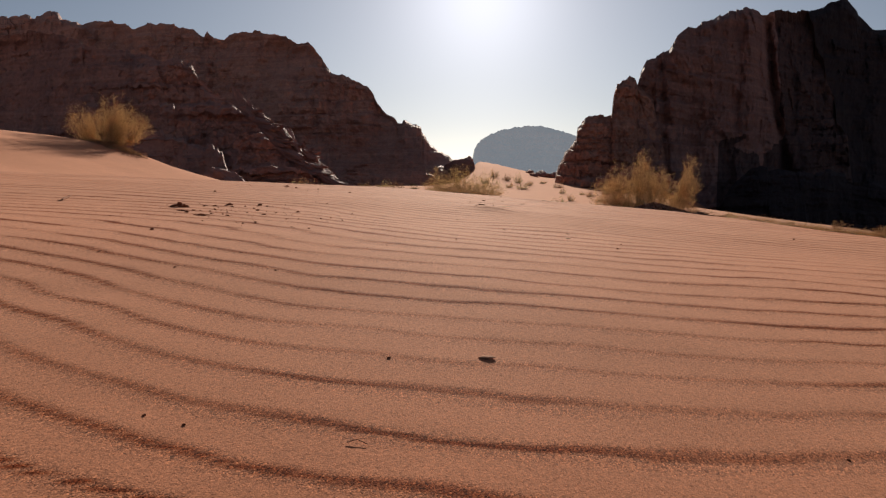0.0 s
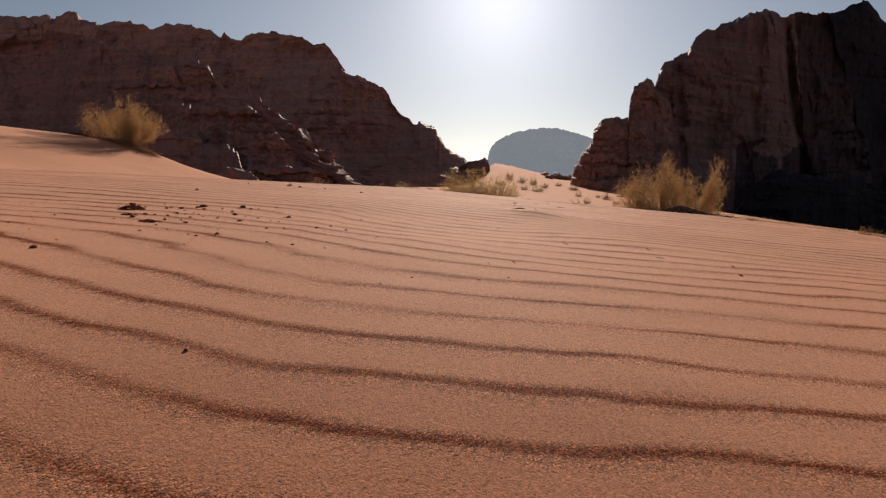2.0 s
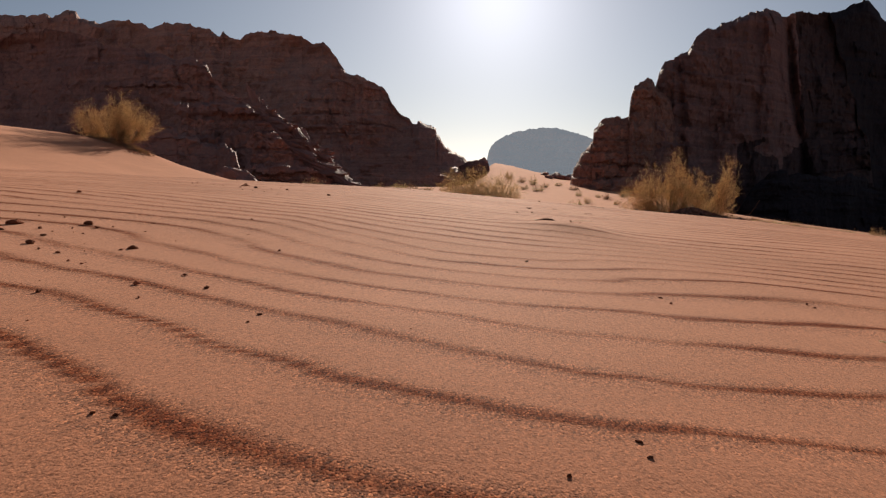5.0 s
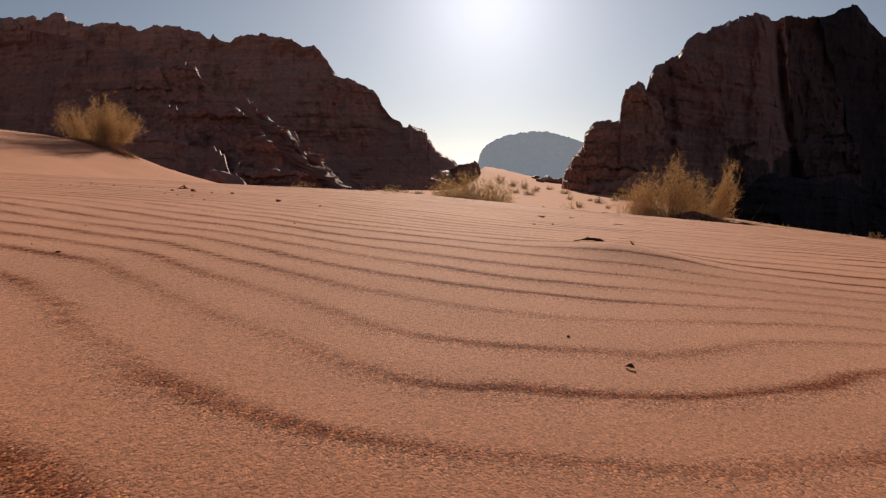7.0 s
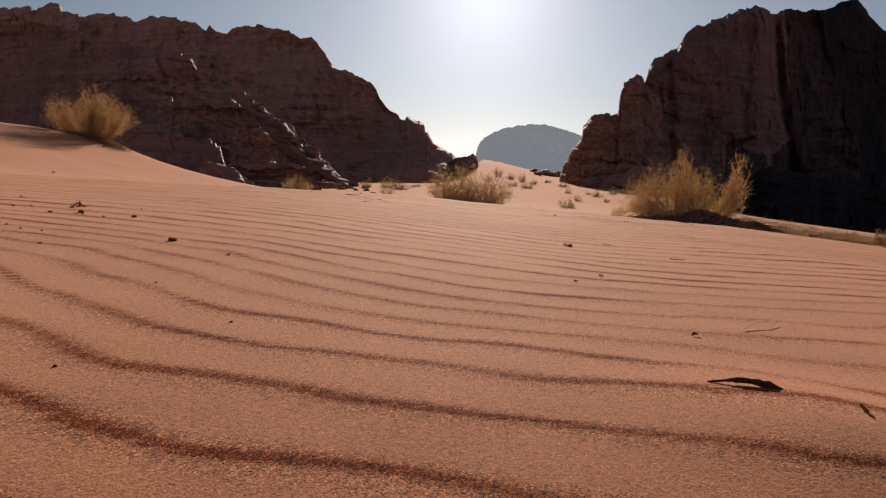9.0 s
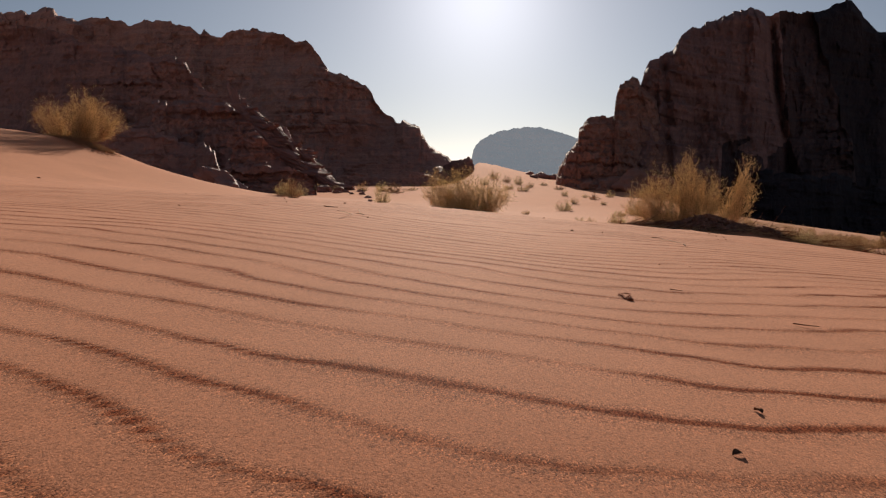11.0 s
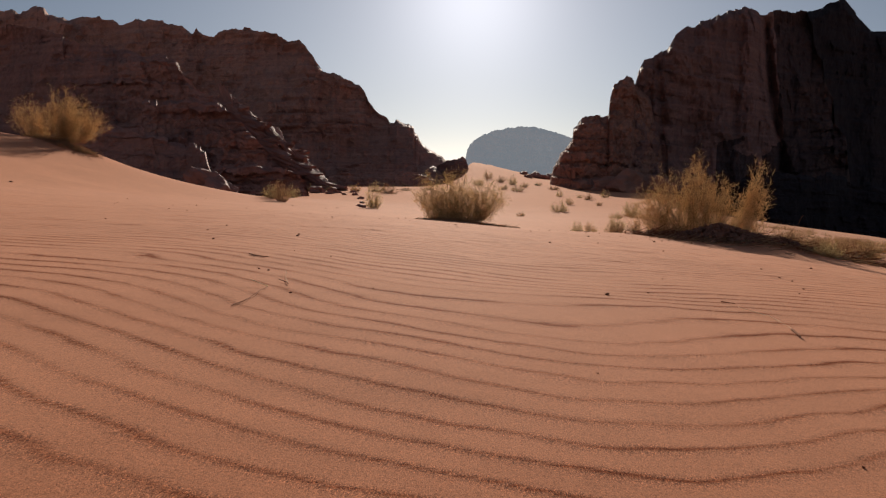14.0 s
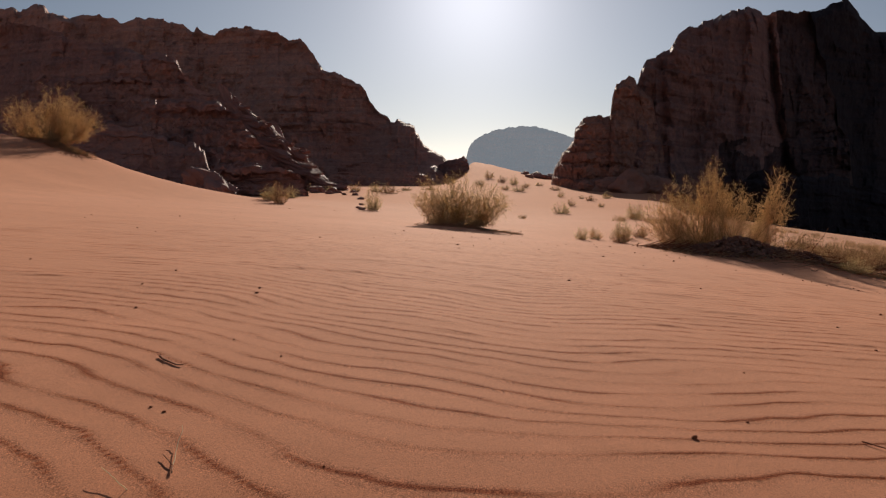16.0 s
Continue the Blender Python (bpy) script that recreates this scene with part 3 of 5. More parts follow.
cliff("ledge", "low dark sandstone ledge at the foot of the cliff", LEDGE, 5, -5, ROCK_SPUR, 80, columns=420, rows=70, layer=2.2, bulge=2.5, ragged=0.35, crumble=0.6, rim=0.1, mass=WEST_MASS)
BUTTRESS = ((-48.5, 128, 11.6), (-43.8, 128, 12.7), (-39.7, 128, 13.7), (-36.5, 128, 12.6), (-33.7, 128, 10.8), (-31.9, 128, 8.8), (-29.6, 128, 6.2), (-26.4, 128, 3.0), (-22.7, 128, 0.7), (-21.0, 128, -2.6))
cliff("buttress", "rounded sandstone buttress with lit ledge rims", BUTTRESS, 8, -5, ROCK_SPUR, 160, columns=300, rows=80, layer=2.6, bulge=3.0, ragged=0.5, crumble=1.2, deep=0.2, mass=WEST_MASS)


def slab_mesh(seed):
    """A bed broken off: a flat block about 1 across with split, uneven edges."""
    bm = bmesh.new()
    bmesh.ops.create_cube(bm, size=1.0)
    bmesh.ops.subdivide_edges(bm, edges=bm.edges[:], cuts=4, use_grid_fill=True)
    for v in bm.verts:
        p = np.array(v.co)
        a, b, c = (float(fbm(p[0] * 3 + 9 * k, p[1] * 3, p[2] * 2 + seed, octaves=3, seed=seed + k)) for k in range(3))
        pinch = 1 - 0.5 * abs(p[0]) - 0.3 * abs(p[2])
        v.co = (p[0] + 0.30 * a, (p[1] + 0.22 * b) * pinch, (p[2] + 0.30 * c) * (1 - 0.6 * abs(p[0])))
    me = bpy.data.meshes.new("plate")
    bm.to_mesh(me)
    bm.free()
    me.materials.append(ROCK_SPUR)
    return me


def flank(mass):
    """The broken flank of the spur: a steep bank of split beds dipping along it."""
    rng = np.random.default_rng(66)
    a, b = np.meshgrid(np.linspace(0, 1, 150), np.linspace(0, 1, 36))
    edge = np.array(SPUR)[7:]
    t = a * (len(edge) - 1)
    X, Y, Z = (np.interp(t.ravel(), np.arange(len(edge)), edge[:, k]).reshape(t.shape) for k in range(3))
    rough = fbm(a * 30, b * 7, seed=67, octaves=4, gain=0.6)
    X, Y, Z = X - 1.5 + 11 * b, Y - 1.0 + 7 * b, Z - 0.8 - 8.5 * b + 1.3 * rough + 0.5 * np.round(2 * fbm(a * 16, b * 5, seed=68))
    bank = part("bank", mesh_of("bank", np.stack([X, Y, Z], -1).reshape(-1, 3), sheet_faces(*a.shape), ROCK_SPUR, soft=False), mass, "broken rock bank on the flank of the spur")
    bank.location = -mass.location
    shapes = [slab_mesh(370 + k) for k in range(6)]
    for n in range(170):
        i, j = int(35 * rng.uniform(0, 1) ** 1.6), int(146 * (0.36 + 0.64 * rng.uniform(0, 1)))
        run = Vector((X[i, j + 3] - X[i, j], Y[i, j + 3] - Y[i, j], 0.42 * min(Z[i, j + 3] - Z[i, j], 0))).normalized()
        lean = rng.uniform(0.0, 0.17)
        side = Vector((0.15, 1, lean))
        up = run.cross(side).normalized()
        side = up.cross(run)
        turn = Matrix((run, side, up)).transposed().to_4x4()
        plate = part("plate", shapes[n % 6], mass)
        plate.matrix_basis = Matrix.Translation(Vector((X[i, j], Y[i, j], Z[i, j] + 0.1)) - mass.location) @ turn @ Matrix.Diagonal((rng.uniform(3, 8), rng.uniform(2.0, 4.0), rng.uniform(0.5, 1.3), 1))


SLAB_FRONT = ((-29.6, 100, -2), (-28.6, 100, 1.4), (-27.8, 100, 2.4), (-25.2, 100, 3.0), (-23.1, 100, 2.4), (-22.3, 100, 1.6), (-18.7, 100, 1.1), (-16.9, 100, 0.1), (-16.2, 100, -2.5))
cliff("slab", "dark rounded sandstone slab at the foot of the spur", SLAB_FRONT, 4, -5, ROCK_SPUR, 180, columns=260, rows=60, layer=1.2, bulge=1.8, ragged=0.3, blocks=0.25, crumble=0.7, deep=0.1, rim=0.0, mass=WEST_MASS)
SLAB_LOW = ((-32.4, 215, -3.6), (-30.5, 215, 0.3), (-26.8, 215, 1.1), (-21.2, 215, 1.5), (-13.2, 215, 1.9), (-5.2, 215, 1.7), (-1.2, 215, 0.3), (1.2, 215, -3.3))
cliff("slab", "long flat sandstone slab below the cliff", SLAB_LOW, 10, -5, ROCK_LEFT, 200, columns=200, rows=40, layer=1.6, bulge=1.5, ragged=0.3, crumble=0.8, deep=0.15, mass=WEST_MASS)
SLAB_HIGH = ((-34.2, 238, -2.4), (-30.6, 238, 2.8), (-26.2, 238, 3.9), (-16.4, 238, 4.5), (-6.7, 238, 4.2), (-1.4, 236, 2.7), (2.2, 230, 1.0), (5, 222, -2.8))
cliff("slab", "long flat sandstone slab below the cliff", SLAB_HIGH, 7, -5, ROCK_LEFT, 220, columns=260, rows=40, layer=1.8, bulge=1.0, ragged=0.3, crumble=0.5, rim=0.3, deep=0.15, mass=WEST_MASS)
RIGHT_NOSE = ((27.2, 195, -10), (28.9, 184, 3.4), (29.5, 180, 6.4), (31.5, 176, 8.9), (31.6, 175.2, 12.2), (33.8, 173, 13.8), (38.8, 172, 14.6), (39.1, 172, 18.7),
    (40, 172.2, 22.3), (44.5, 174, 23.0), (46, 176, 22), (50, 178, 18), (54, 181, 8))
cliff("tower", "reddish rock tower at the end of a dark cliff", RIGHT_NOSE, 16, -14, ROCK_NOSE, 240, columns=300, rows=120, layer=3.4, bulge=4.0, joints=1.0, crumble=1.1, rim=0.3, ragged=0.5, deep=0.4, mass=EAST_MASS)
RIGHT_RIDGE = ((40, 176.2, 6), (43, 176.2, 16), (45.6, 176.2, 22.3), (46.1, 176.8, 23.3), (46.8, 177.4, 25.6), (48.4, 178.6, 27.9), (51.8, 181, 29.3), (55.2, 183.4, 31.3),
    (57.7, 185.2, 34.8), (62.1, 188.2, 37.7), (68.1, 192.2, 39.6), (74, 196, 43.2), (80, 199.6, 44.7), (85, 202.6, 44.2), (96.2, 209.2, 46.4),
    (102.7, 212.8, 46.4), (104.6, 213, 43), (105.4, 213.3, 37.5), (108.2, 213.7, 34.5), (109.3, 214, 29), (112.2, 214.6, 24.5), (113.4, 214.9, 17), (117, 215.4, 13), (118.6, 216, 4), (122, 217, -10))
dome = cliff("face", "dark rock dome cut by vertical clefts", RIGHT_RIDGE, 24, -14, ROCK_RIGHT, 100, columns=420, rows=140, joints=0.3, layer=5.0, bulge=13.0, crumble=0.5, mass=EAST_MASS, ribs=3.0, cuts=(
    (0.466, 0.006, 6.0, -4, 46, -0.00083, False), (0.405, 0.012, 1.6, 8, 40, -0.0006, False), (0.335, 0.022, 6.0, -10, 17, 0.0004, False),
    (0.375, 0.012, 4.0, -10, 10, 0.0004, False), (0.300, 0.006, 3.5, 2, 30, -0.0004, False)))
# joint-bound panel beyond the long cleft and the foot: darker colour as painted shade
dome.data.materials.append(ROCK_HALF_SHADE)
corners = np.empty(3 * len(dome.data.vertices))
dome.data.vertices.foreach_get("co", corners)
corners = corners.reshape(-1, 3)
corner = np.array([f.vertices[0] for f in dome.data.polygons])
px, py, pz = corners[corner].T
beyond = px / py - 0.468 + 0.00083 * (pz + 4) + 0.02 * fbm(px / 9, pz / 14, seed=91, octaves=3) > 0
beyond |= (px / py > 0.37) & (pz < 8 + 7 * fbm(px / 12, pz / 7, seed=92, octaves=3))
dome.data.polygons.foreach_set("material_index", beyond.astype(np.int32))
# the wall's dark colour stands for the shade on a recessed face
RIGHT_WALL = ((94, 232, 40), (102, 224, 47.5), (109.9, 227.7, 49.7), (115.7, 230.9, 51.8), (120.3, 233.5, 54.5), (123.9, 235.4, 55.3), (126.9, 236.9, 54.2), (131.6, 239.3, 51.4),
    (138, 242.5, 47.3), (147, 247, 48.1), (180, 262, 57.8), (239, 288, 76))
cliff("wall", "blue-black rock wall under a pointed peak, shade in its colour", RIGHT_WALL, 14, -14, ROCK_SHADE, 300, columns=280, rows=110, joints=0.3, layer=6.0, bulge=8.0, crumble=0.4, mass=EAST_MASS, ribs=4.0)
# added low band of rock, blue-black in place of shade at the foot
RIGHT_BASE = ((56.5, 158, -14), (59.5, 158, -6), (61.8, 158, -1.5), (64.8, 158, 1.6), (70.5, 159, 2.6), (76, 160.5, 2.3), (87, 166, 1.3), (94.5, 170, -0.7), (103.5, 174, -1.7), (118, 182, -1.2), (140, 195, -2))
cliff("base", "low blue-black rock band at the foot of the dome, coloured as shade", RIGHT_BASE, 7, -15, ROCK_SHADE, 320, columns=300, rows=60, joints=0.3, layer=3.0, bulge=4.0, ragged=0.5, blocks=0.6, crumble=0.6, deep=0.3, mass=EAST_MASS, ribs=2.0)
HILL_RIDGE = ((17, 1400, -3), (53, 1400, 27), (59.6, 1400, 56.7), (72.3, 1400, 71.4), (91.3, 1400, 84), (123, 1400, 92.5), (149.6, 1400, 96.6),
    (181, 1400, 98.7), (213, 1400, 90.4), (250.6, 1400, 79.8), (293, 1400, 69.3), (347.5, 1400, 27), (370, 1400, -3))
hill = cliff("backdrop_hill", "distant flat-topped hill, blue-grey haze added as a glow", HILL_RIDGE, 60, -20, HILL, 120, columns=160, rows=40, layer=14, bulge=12, ragged=0.7, blocks=1.0)
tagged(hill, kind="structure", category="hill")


# ---- shrubs ----
def shrub_meshes(seed, height, width, stems, twigs, lobes, stem_r=0.006, twig_r=0.0028, twig_len=0.22, droop=0.15, skirt=0.35, bare=0.3, fuzz=0.55, k=7):
    """Wood and twigs of a broom-like shrub: stems fan up from the foot in lobes, fine twigs brush upwards from them."""
    rng = np.random.default_rng(seed)
    t = np.linspace(0, 1, k)
    # lobes: (x, y, height share, spread)
    pick = rng.choice(len(lobes), stems, p=np.array([b[4] for b in lobes]) / sum(b[4] for b in lobes))
    lx, ly, lh, ls = (np.array([b[j] for b in lobes])[pick] for j in range(4))
    ang = rng.uniform(0, 2 * np.pi, stems)
    reach = np.sqrt(rng.uniform(0, 1, stems)) * ls
    h = height * lh * (1 - 0.45 * (reach / ls) ** 2) * rng.uniform(0.62, 1.05, stems)
    foot = np.stack([lx * skirt + rng.normal(0, 0.07 * width, stems), ly * skirt + rng.normal(0, 0.07 * width, stems), np.full(stems, -0.06)], 1)
    tip = np.stack([lx + reach * np.cos(ang), ly + reach * np.sin(ang), h], 1)
    mid = foot + (tip - foot) * [0.62, 0.62, 0.42]
    a = t[None, :, None]
    paths = foot[:, None] * (1 - a) ** 2 + 2 * mid[:, None] * a * (1 - a) + tip[:, None] * a ** 2
    paths += rng.normal(0, 0.03 * height, paths.shape) * a
    radii = stem_r * (1 - 0.8 * t)[None] * rng.uniform(0.6, 1.3, (stems, 1))
    wood = tubes(paths, radii)
    own = np.repeat(np.arange(stems), twigs)
    u = rng.uniform(bare, 1.0, len(own))
    f = u * (k - 1)
    i = np.minimum(f.astype(int), k - 2)
    g = (f - i)[:, None]
    start = paths[own, i] * (1 - g) + paths[own, i + 1] * g
    way = paths[own, i + 1] - paths[own, i]
    way /= np.linalg.norm(way, axis=1, keepdims=True) + 1e-9
    way = way * 0.6 + rng.normal(0, fuzz, way.shape) + [0, 0, 0.35]
    way /= np.linalg.norm(way, axis=1, keepdims=True)
    ln = twig_len * rng.uniform(0.45, 1.2, len(own))[:, None]
    side = rng.normal(0, 0.12, way.shape)
    tp = np.stack([start, start + way * ln * 0.5 + side * ln * 0.4, start + (way + [0, 0, -droop]) * ln + side * ln], 1)
    tr = twig_r * np.array([1.0, 0.85, 0.35])[None] * rng.uniform(0.7, 1.4, (len(own), 1))
    return wood, tubes(tp, tr)


def shrub(name, label, meshes, wood_mat, twig_mat, category="shrub", group=""):
    (wv, wf), (tv, tf) = meshes
    foot = new(name)
    part("stem_wood", mesh_of("stem_wood", wv, wf, wood_mat), foot)
    part("foliage", mesh_of("foliage", tv, tf, twig_mat), foot)
    return tagged(foot, label, category, group)


def set_on(ob, x, y, turn=0.0, scale=1.0, sink=0.0):
    ob.scale = (scale,) * 3
    ob.matrix_basis = Matrix.Translation((x, y, float(ground_z(x, y)) - sink)) @ Matrix.Rotation(turn, 4, "Z") @ Matrix.Scale(scale, 4)
    return ob


m = shrub_meshes(1, 1.50, 2.7, 460, 42, ((-1.0, 0, 0.62, 0.40, 0.9), (-0.6, 0.1, 0.84, 0.36, 1.2), (-0.05, 0.1, 1.08, 0.32, 1.5), (0.40, 0, 0.90, 0.26, 1.0), (1.08, 0.1, 1.04, 0.22, 1.0), (0.7, -0.1, 0.36, 0.45, 0.5)), 0.0042, 0.0017, 0.12, bare=0.10, skirt=0.5, fuzz=0.7)
set_on(shrub("broom_shrub", "tall yellow dry broom shrub on a sand mound with dead branches", m, BROOM_WOOD, BROOM), 4.8, 17.6, scale=1.03)
m = shrub_meshes(2, 2.4, 3.8, 340, 28, ((-1.3, 0, 0.85, 0.75, 1), (0.1, 0.1, 1.0, 0.9, 1.6), (0.85, -0.2, 0.95, 0.75, 1.2), (1.7, -0.2, 0.6, 0.6, 0.6)), 0.008, 0.0038, 0.24, bare=0.12, skirt=0.5, fuzz=0.7)
set_on(shrub("broom_shrub", "pale straw-coloured dry shrub on the crest of the dune", m, BROOM_WOOD, BROOM), -17.8, 39.6, scale=1.10)
m = shrub_meshes(3, 1.75, 3.2, 480, 30, ((-0.95, 0, 0.92, 0.6, 1.1), (-0.1, 0.1, 0.95, 0.7, 1.5), (0.9, 0, 0.78, 0.75, 1.3)), 0.0055, 0.0028, 0.17, skirt=0.55, bare=0.03, fuzz=0.9)
set_on(shrub("broom_shrub", "dense rounded olive shrub with a shaded foot", m, BROOM_WOOD, BROOM_OLIVE), 0.75, 28.0)

# small tufts and bushes over the valley: x, y, width, height
TUFTS = (
    (-47.1, 136.0, 3.01, 1.51), (-43.6, 136.0, 3.51, 2.81), (-8.5, 42.7, 1.02, 0.90), (-7.7, 41.4, 1.04, 1.21), (-16.3, 88.7, 1.84, 1.97),
    (-21.2, 131.0, 2.36, 1.47), (-18.5, 131.9, 2.37, 1.28), (-13.8, 131.4, 2.74, 1.95), (-3.3, 43.7, 0.96, 1.38), (-7.5, 123.5, 3.84, 2.01),
    (-10.4, 135.4, 3.02, 2.41), (-8.5, 205.0, 3.70, 1.25), (-5.7, 147.7, 2.73, 1.09), (12.9, 185.7, 2.78, 2.50), (8.9, 158.1, 2.36, 1.88),
    (15.0, 174.5, 2.88, 1.96), (16.8, 166.5, 2.24, 2.99), (12.8, 143.1, 2.13, 1.28), (14.8, 137.6, 2.87, 1.54), (18.3, 156.7, 2.00, 1.41),
    (22.9, 168.9, 2.03, 1.14), (23.0, 147.8, 2.45, 1.33), (19.3, 119.3, 1.25, 1.52), (15.5, 89.5, 1.06, 1.06), (10.7, 68.2, 1.68, 1.34),
    (5.8, 54.2, 0.61, 0.38), (21.5, 114.4, 1.03, 0.77), (21.3, 106.6, 1.76, 1.20), (25.9, 116.7, 1.59, 1.59), (18.6, 88.0, 1.05, 0.59),
    (4.6, 28.1, 0.44, 0.48), (5.2, 29.0, 0.46, 0.50), (6.5, 30.6, 0.76, 0.78), (7.3, 31.2, 0.63, 0.47), (14.0, 56.7, 1.40, 1.32),
    (40.5, 77.7, 1.68, 0.67), (10.9, 23.4, 0.70, 0.48), (12.6, 25.6, 0.47, 0.41), (3.9, 187.7, 4.19, 1.39), (-1.4, 156.6, 3.01, 0.93),
    (11.6, 25.6, 1.01, 0.51), (12.8, 26.9, 1.01, 0.54), (12.2, 27.3, 0.89, 0.44), (11.4, 23.9, 1.02, 0.58), (6.0, 15.4, 0.48, 0.29),
    (13.8, 27.6, 0.86, 0.52), (12.7, 28.9, 0.92, 0.40), (13.0, 30.6, 0.86, 0.39), (12.8, 31.1, 0.80, 0.36), (11.2, 25.7, 0.89, 0.44),
    (11.5, 27.1, 0.85, 0.41), (5.7, 27.6, 0.72, 0.55),
)
BRUSH = tuple((10.5 + 1.3 * k + 1.1 * ((k * 37) % 7 - 3) / 3, 21 + 1.5 * k + 1.6 * ((k * 53) % 5 - 2), 0.7 + 0.12 * ((k * 29) % 5), 0.45 + 0.08 * ((k * 17) % 4)) for k in range(14))


def dome_tuft(seed, far, mats, label):
    """A cushion of fine stems about 1 wide and 1 high, fanning from one root into an uneven dome, with twiglets near its skin."""
    rng = np.random.default_rng(seed)
    stems, twigs, thick = (50, 5, 2.3) if far else (95, 8, 1.3)
    t = np.linspace(0, 1, 4)
    ang, up = rng.uniform(0, 2 * np.pi, stems), rng.uniform(0.12, 1, stems) ** 0.8
    reach = 0.80 + 0.28 * fbm(np.cos(ang) * 1.6 + seed, np.sin(ang) * 1.6, up * 1.5, octaves=2, seed=seed) + rng.normal(0, 0.05, stems)
    flat = np.sqrt(1 - 0.92 * up ** 2)
    tip = np.stack([0.62 * reach * flat * np.cos(ang), 0.62 * reach * flat * np.sin(ang), 1.0 * reach * up], 1)
    foot = np.stack([0.22 * tip[:, 0] + rng.normal(0, 0.06, stems), 0.22 * tip[:, 1] + rng.normal(0, 0.06, stems), np.full(stems, -0.04)], 1)
    mid = foot + (tip - foot) * [0.65, 0.65, 0.38]
    a = t[None, :, None]
    paths = foot[:, None] * (1 - a) ** 2 + 2 * mid[:, None] * a * (1 - a) + tip[:, None] * a ** 2 + rng.normal(0, 0.012, (stems, 4, 3)) * a
    wood = tubes(paths, 0.0042 * thick * (1 - 0.7 * t)[None] * rng.uniform(0.6, 1.3, (stems, 1)))
    own = np.repeat(np.arange(stems), twigs)
    u = rng.uniform(0.15, 1.0, len(own))[:, None]
    start = foot[own] * (1 - u) ** 2 + 2 * mid[own] * u * (1 - u) + tip[own] * u ** 2
    way = tip[own] - foot[own]
    way = way / np.linalg.norm(way, axis=1, keepdims=True) * 0.7 + rng.normal(0, 0.6, way.shape) + [0, 0, 0.2]
    ln = 0.13 * rng.uniform(0.4, 1.2, len(own))[:, None]
    bend = rng.normal(0, 0.10, way.shape) * ln
    tw = tubes(np.stack([start, start + way * ln * 0.5 + bend, start + way * ln], 1), 0.0034 * thick * np.array([1.0, 0.85, 0.35])[None] * rng.uniform(0.7, 1.4, (len(own), 1)))
    return shrub("desert_tuft", label, (wood, tw), *mats, group="tufts in the valley")


TUFT_LOOKS = (((BROOM_WOOD, TUFT_GREEN), "low grey-green desert tuft on sand"), ((BROOM_WOOD, BROOM), "low dry yellowish desert tuft on sand"), ((DEAD_WOOD, BRUSH_TAN), "low brown dried desert tuft on sand"))
kinds, spots = {}, {}
for n, (x, y, w, h) in enumerate(TUFTS + BRUSH):
    look_of = 1 + n % 2 if n >= len(TUFTS) else (0, 1, 0, 2, 0, 1)[n % 6]
    if x > 9 and y < 40:
        look_of = 2  # the slope beyond the tall broom is all dried brush
    key = (int(y > 60), look_of)
    m = Matrix.Translation((x, y, float(ground_z(x, y)) - 0.02)) @ Matrix.Diagonal((w, w, h, 1)) @ Matrix.Rotation(n * 2.4, 4, "Z")
    if key in kinds:
        copy_thing(kinds[key], m)
    else:
        mats, label = TUFT_LOOKS[look_of]
        kinds[key] = dome_tuft(200 + 3 * key[0] + look_of, key[0], mats, label)
        spots[key] = m
for key, m in spots.items():
    kinds[key].matrix_basis = m


# ---- litter on the sand ----
def lump_mesh(name, seed, mat, rough=0.35, flat=0.6, detail=2):
    """A broken clod or stone about 1 across, lying flat side down."""
    rng = np.random.default_rng(seed)
    bm = bmesh.new()
    bmesh.ops.create_icosphere(bm, subdivisions=detail, radius=0.5)
    off = rng.uniform(-50, 50, 3)
    long = rng.uniform(0.55, 1.0)
    for v in bm.verts:
        p = np.array(v.co)
        k = 1 + rough * float(fbm(p[0] * 2.2 + off[0], p[1] * 2.2 + off[1], p[2] * 2.2 + off[2], octaves=3, seed=seed))
        v.co = (p[0] * k, p[1] * k * long, p[2] * k * flat)
    me = bpy.data.meshes.new(name)
    bm.to_mesh(me)
    bm.free()
    me.materials.append(mat)
    return me


CLOD_SHAPES = [lump_mesh("clod", 300 + k, CLOD, 1.25, 0.42) for k in range(6)]
PEBBLE_SHAPES = [lump_mesh("pebble", 320 + k, PEBBLE if k % 2 == 0 else CLOD, 0.6, 0.55) for k in range(6)]


def drop_lump(name, shapes, n, x, y, mm, label, category, group):
    ob = tagged(new(name, shapes[n % len(shapes)]), label, category, group)
    s = mm / 1000 * 0.95
    ob.matrix_basis = Matrix.Translation((x, y, float(ground_z(x, y)) + 0.12 * s)) @ Matrix.Rotation(n * 1.9, 4, "Z") @ Matrix.Scale(s, 4)
    return ob


# x, y, millimetres
CLODS_A = (
    (-0.74, 2.28, 8), (-0.71, 2.30, 12), (-0.74, 2.31, 7), (-0.69, 2.35, 11), (-0.69, 2.39, 20), (-0.66, 2.31, 9), (-0.63, 2.35, 9),
    (-0.66, 2.14, 8), (-0.65, 2.06, 7), (-0.60, 2.05, 7), (-0.70, 2.07, 8), (-0.68, 2.07, 7), (-0.69, 1.99, 10), (-0.62, 1.91, 10),
    (-0.62, 1.97, 8), (-0.56, 1.92, 8), (-0.55, 2.19, 13), (-0.58, 2.27, 8), (-0.60, 2.43, 16), (-0.57, 2.39, 9), (-0.43, 2.19, 11),
    (-0.48, 2.12, 6), (-0.49, 2.02, 9),
)
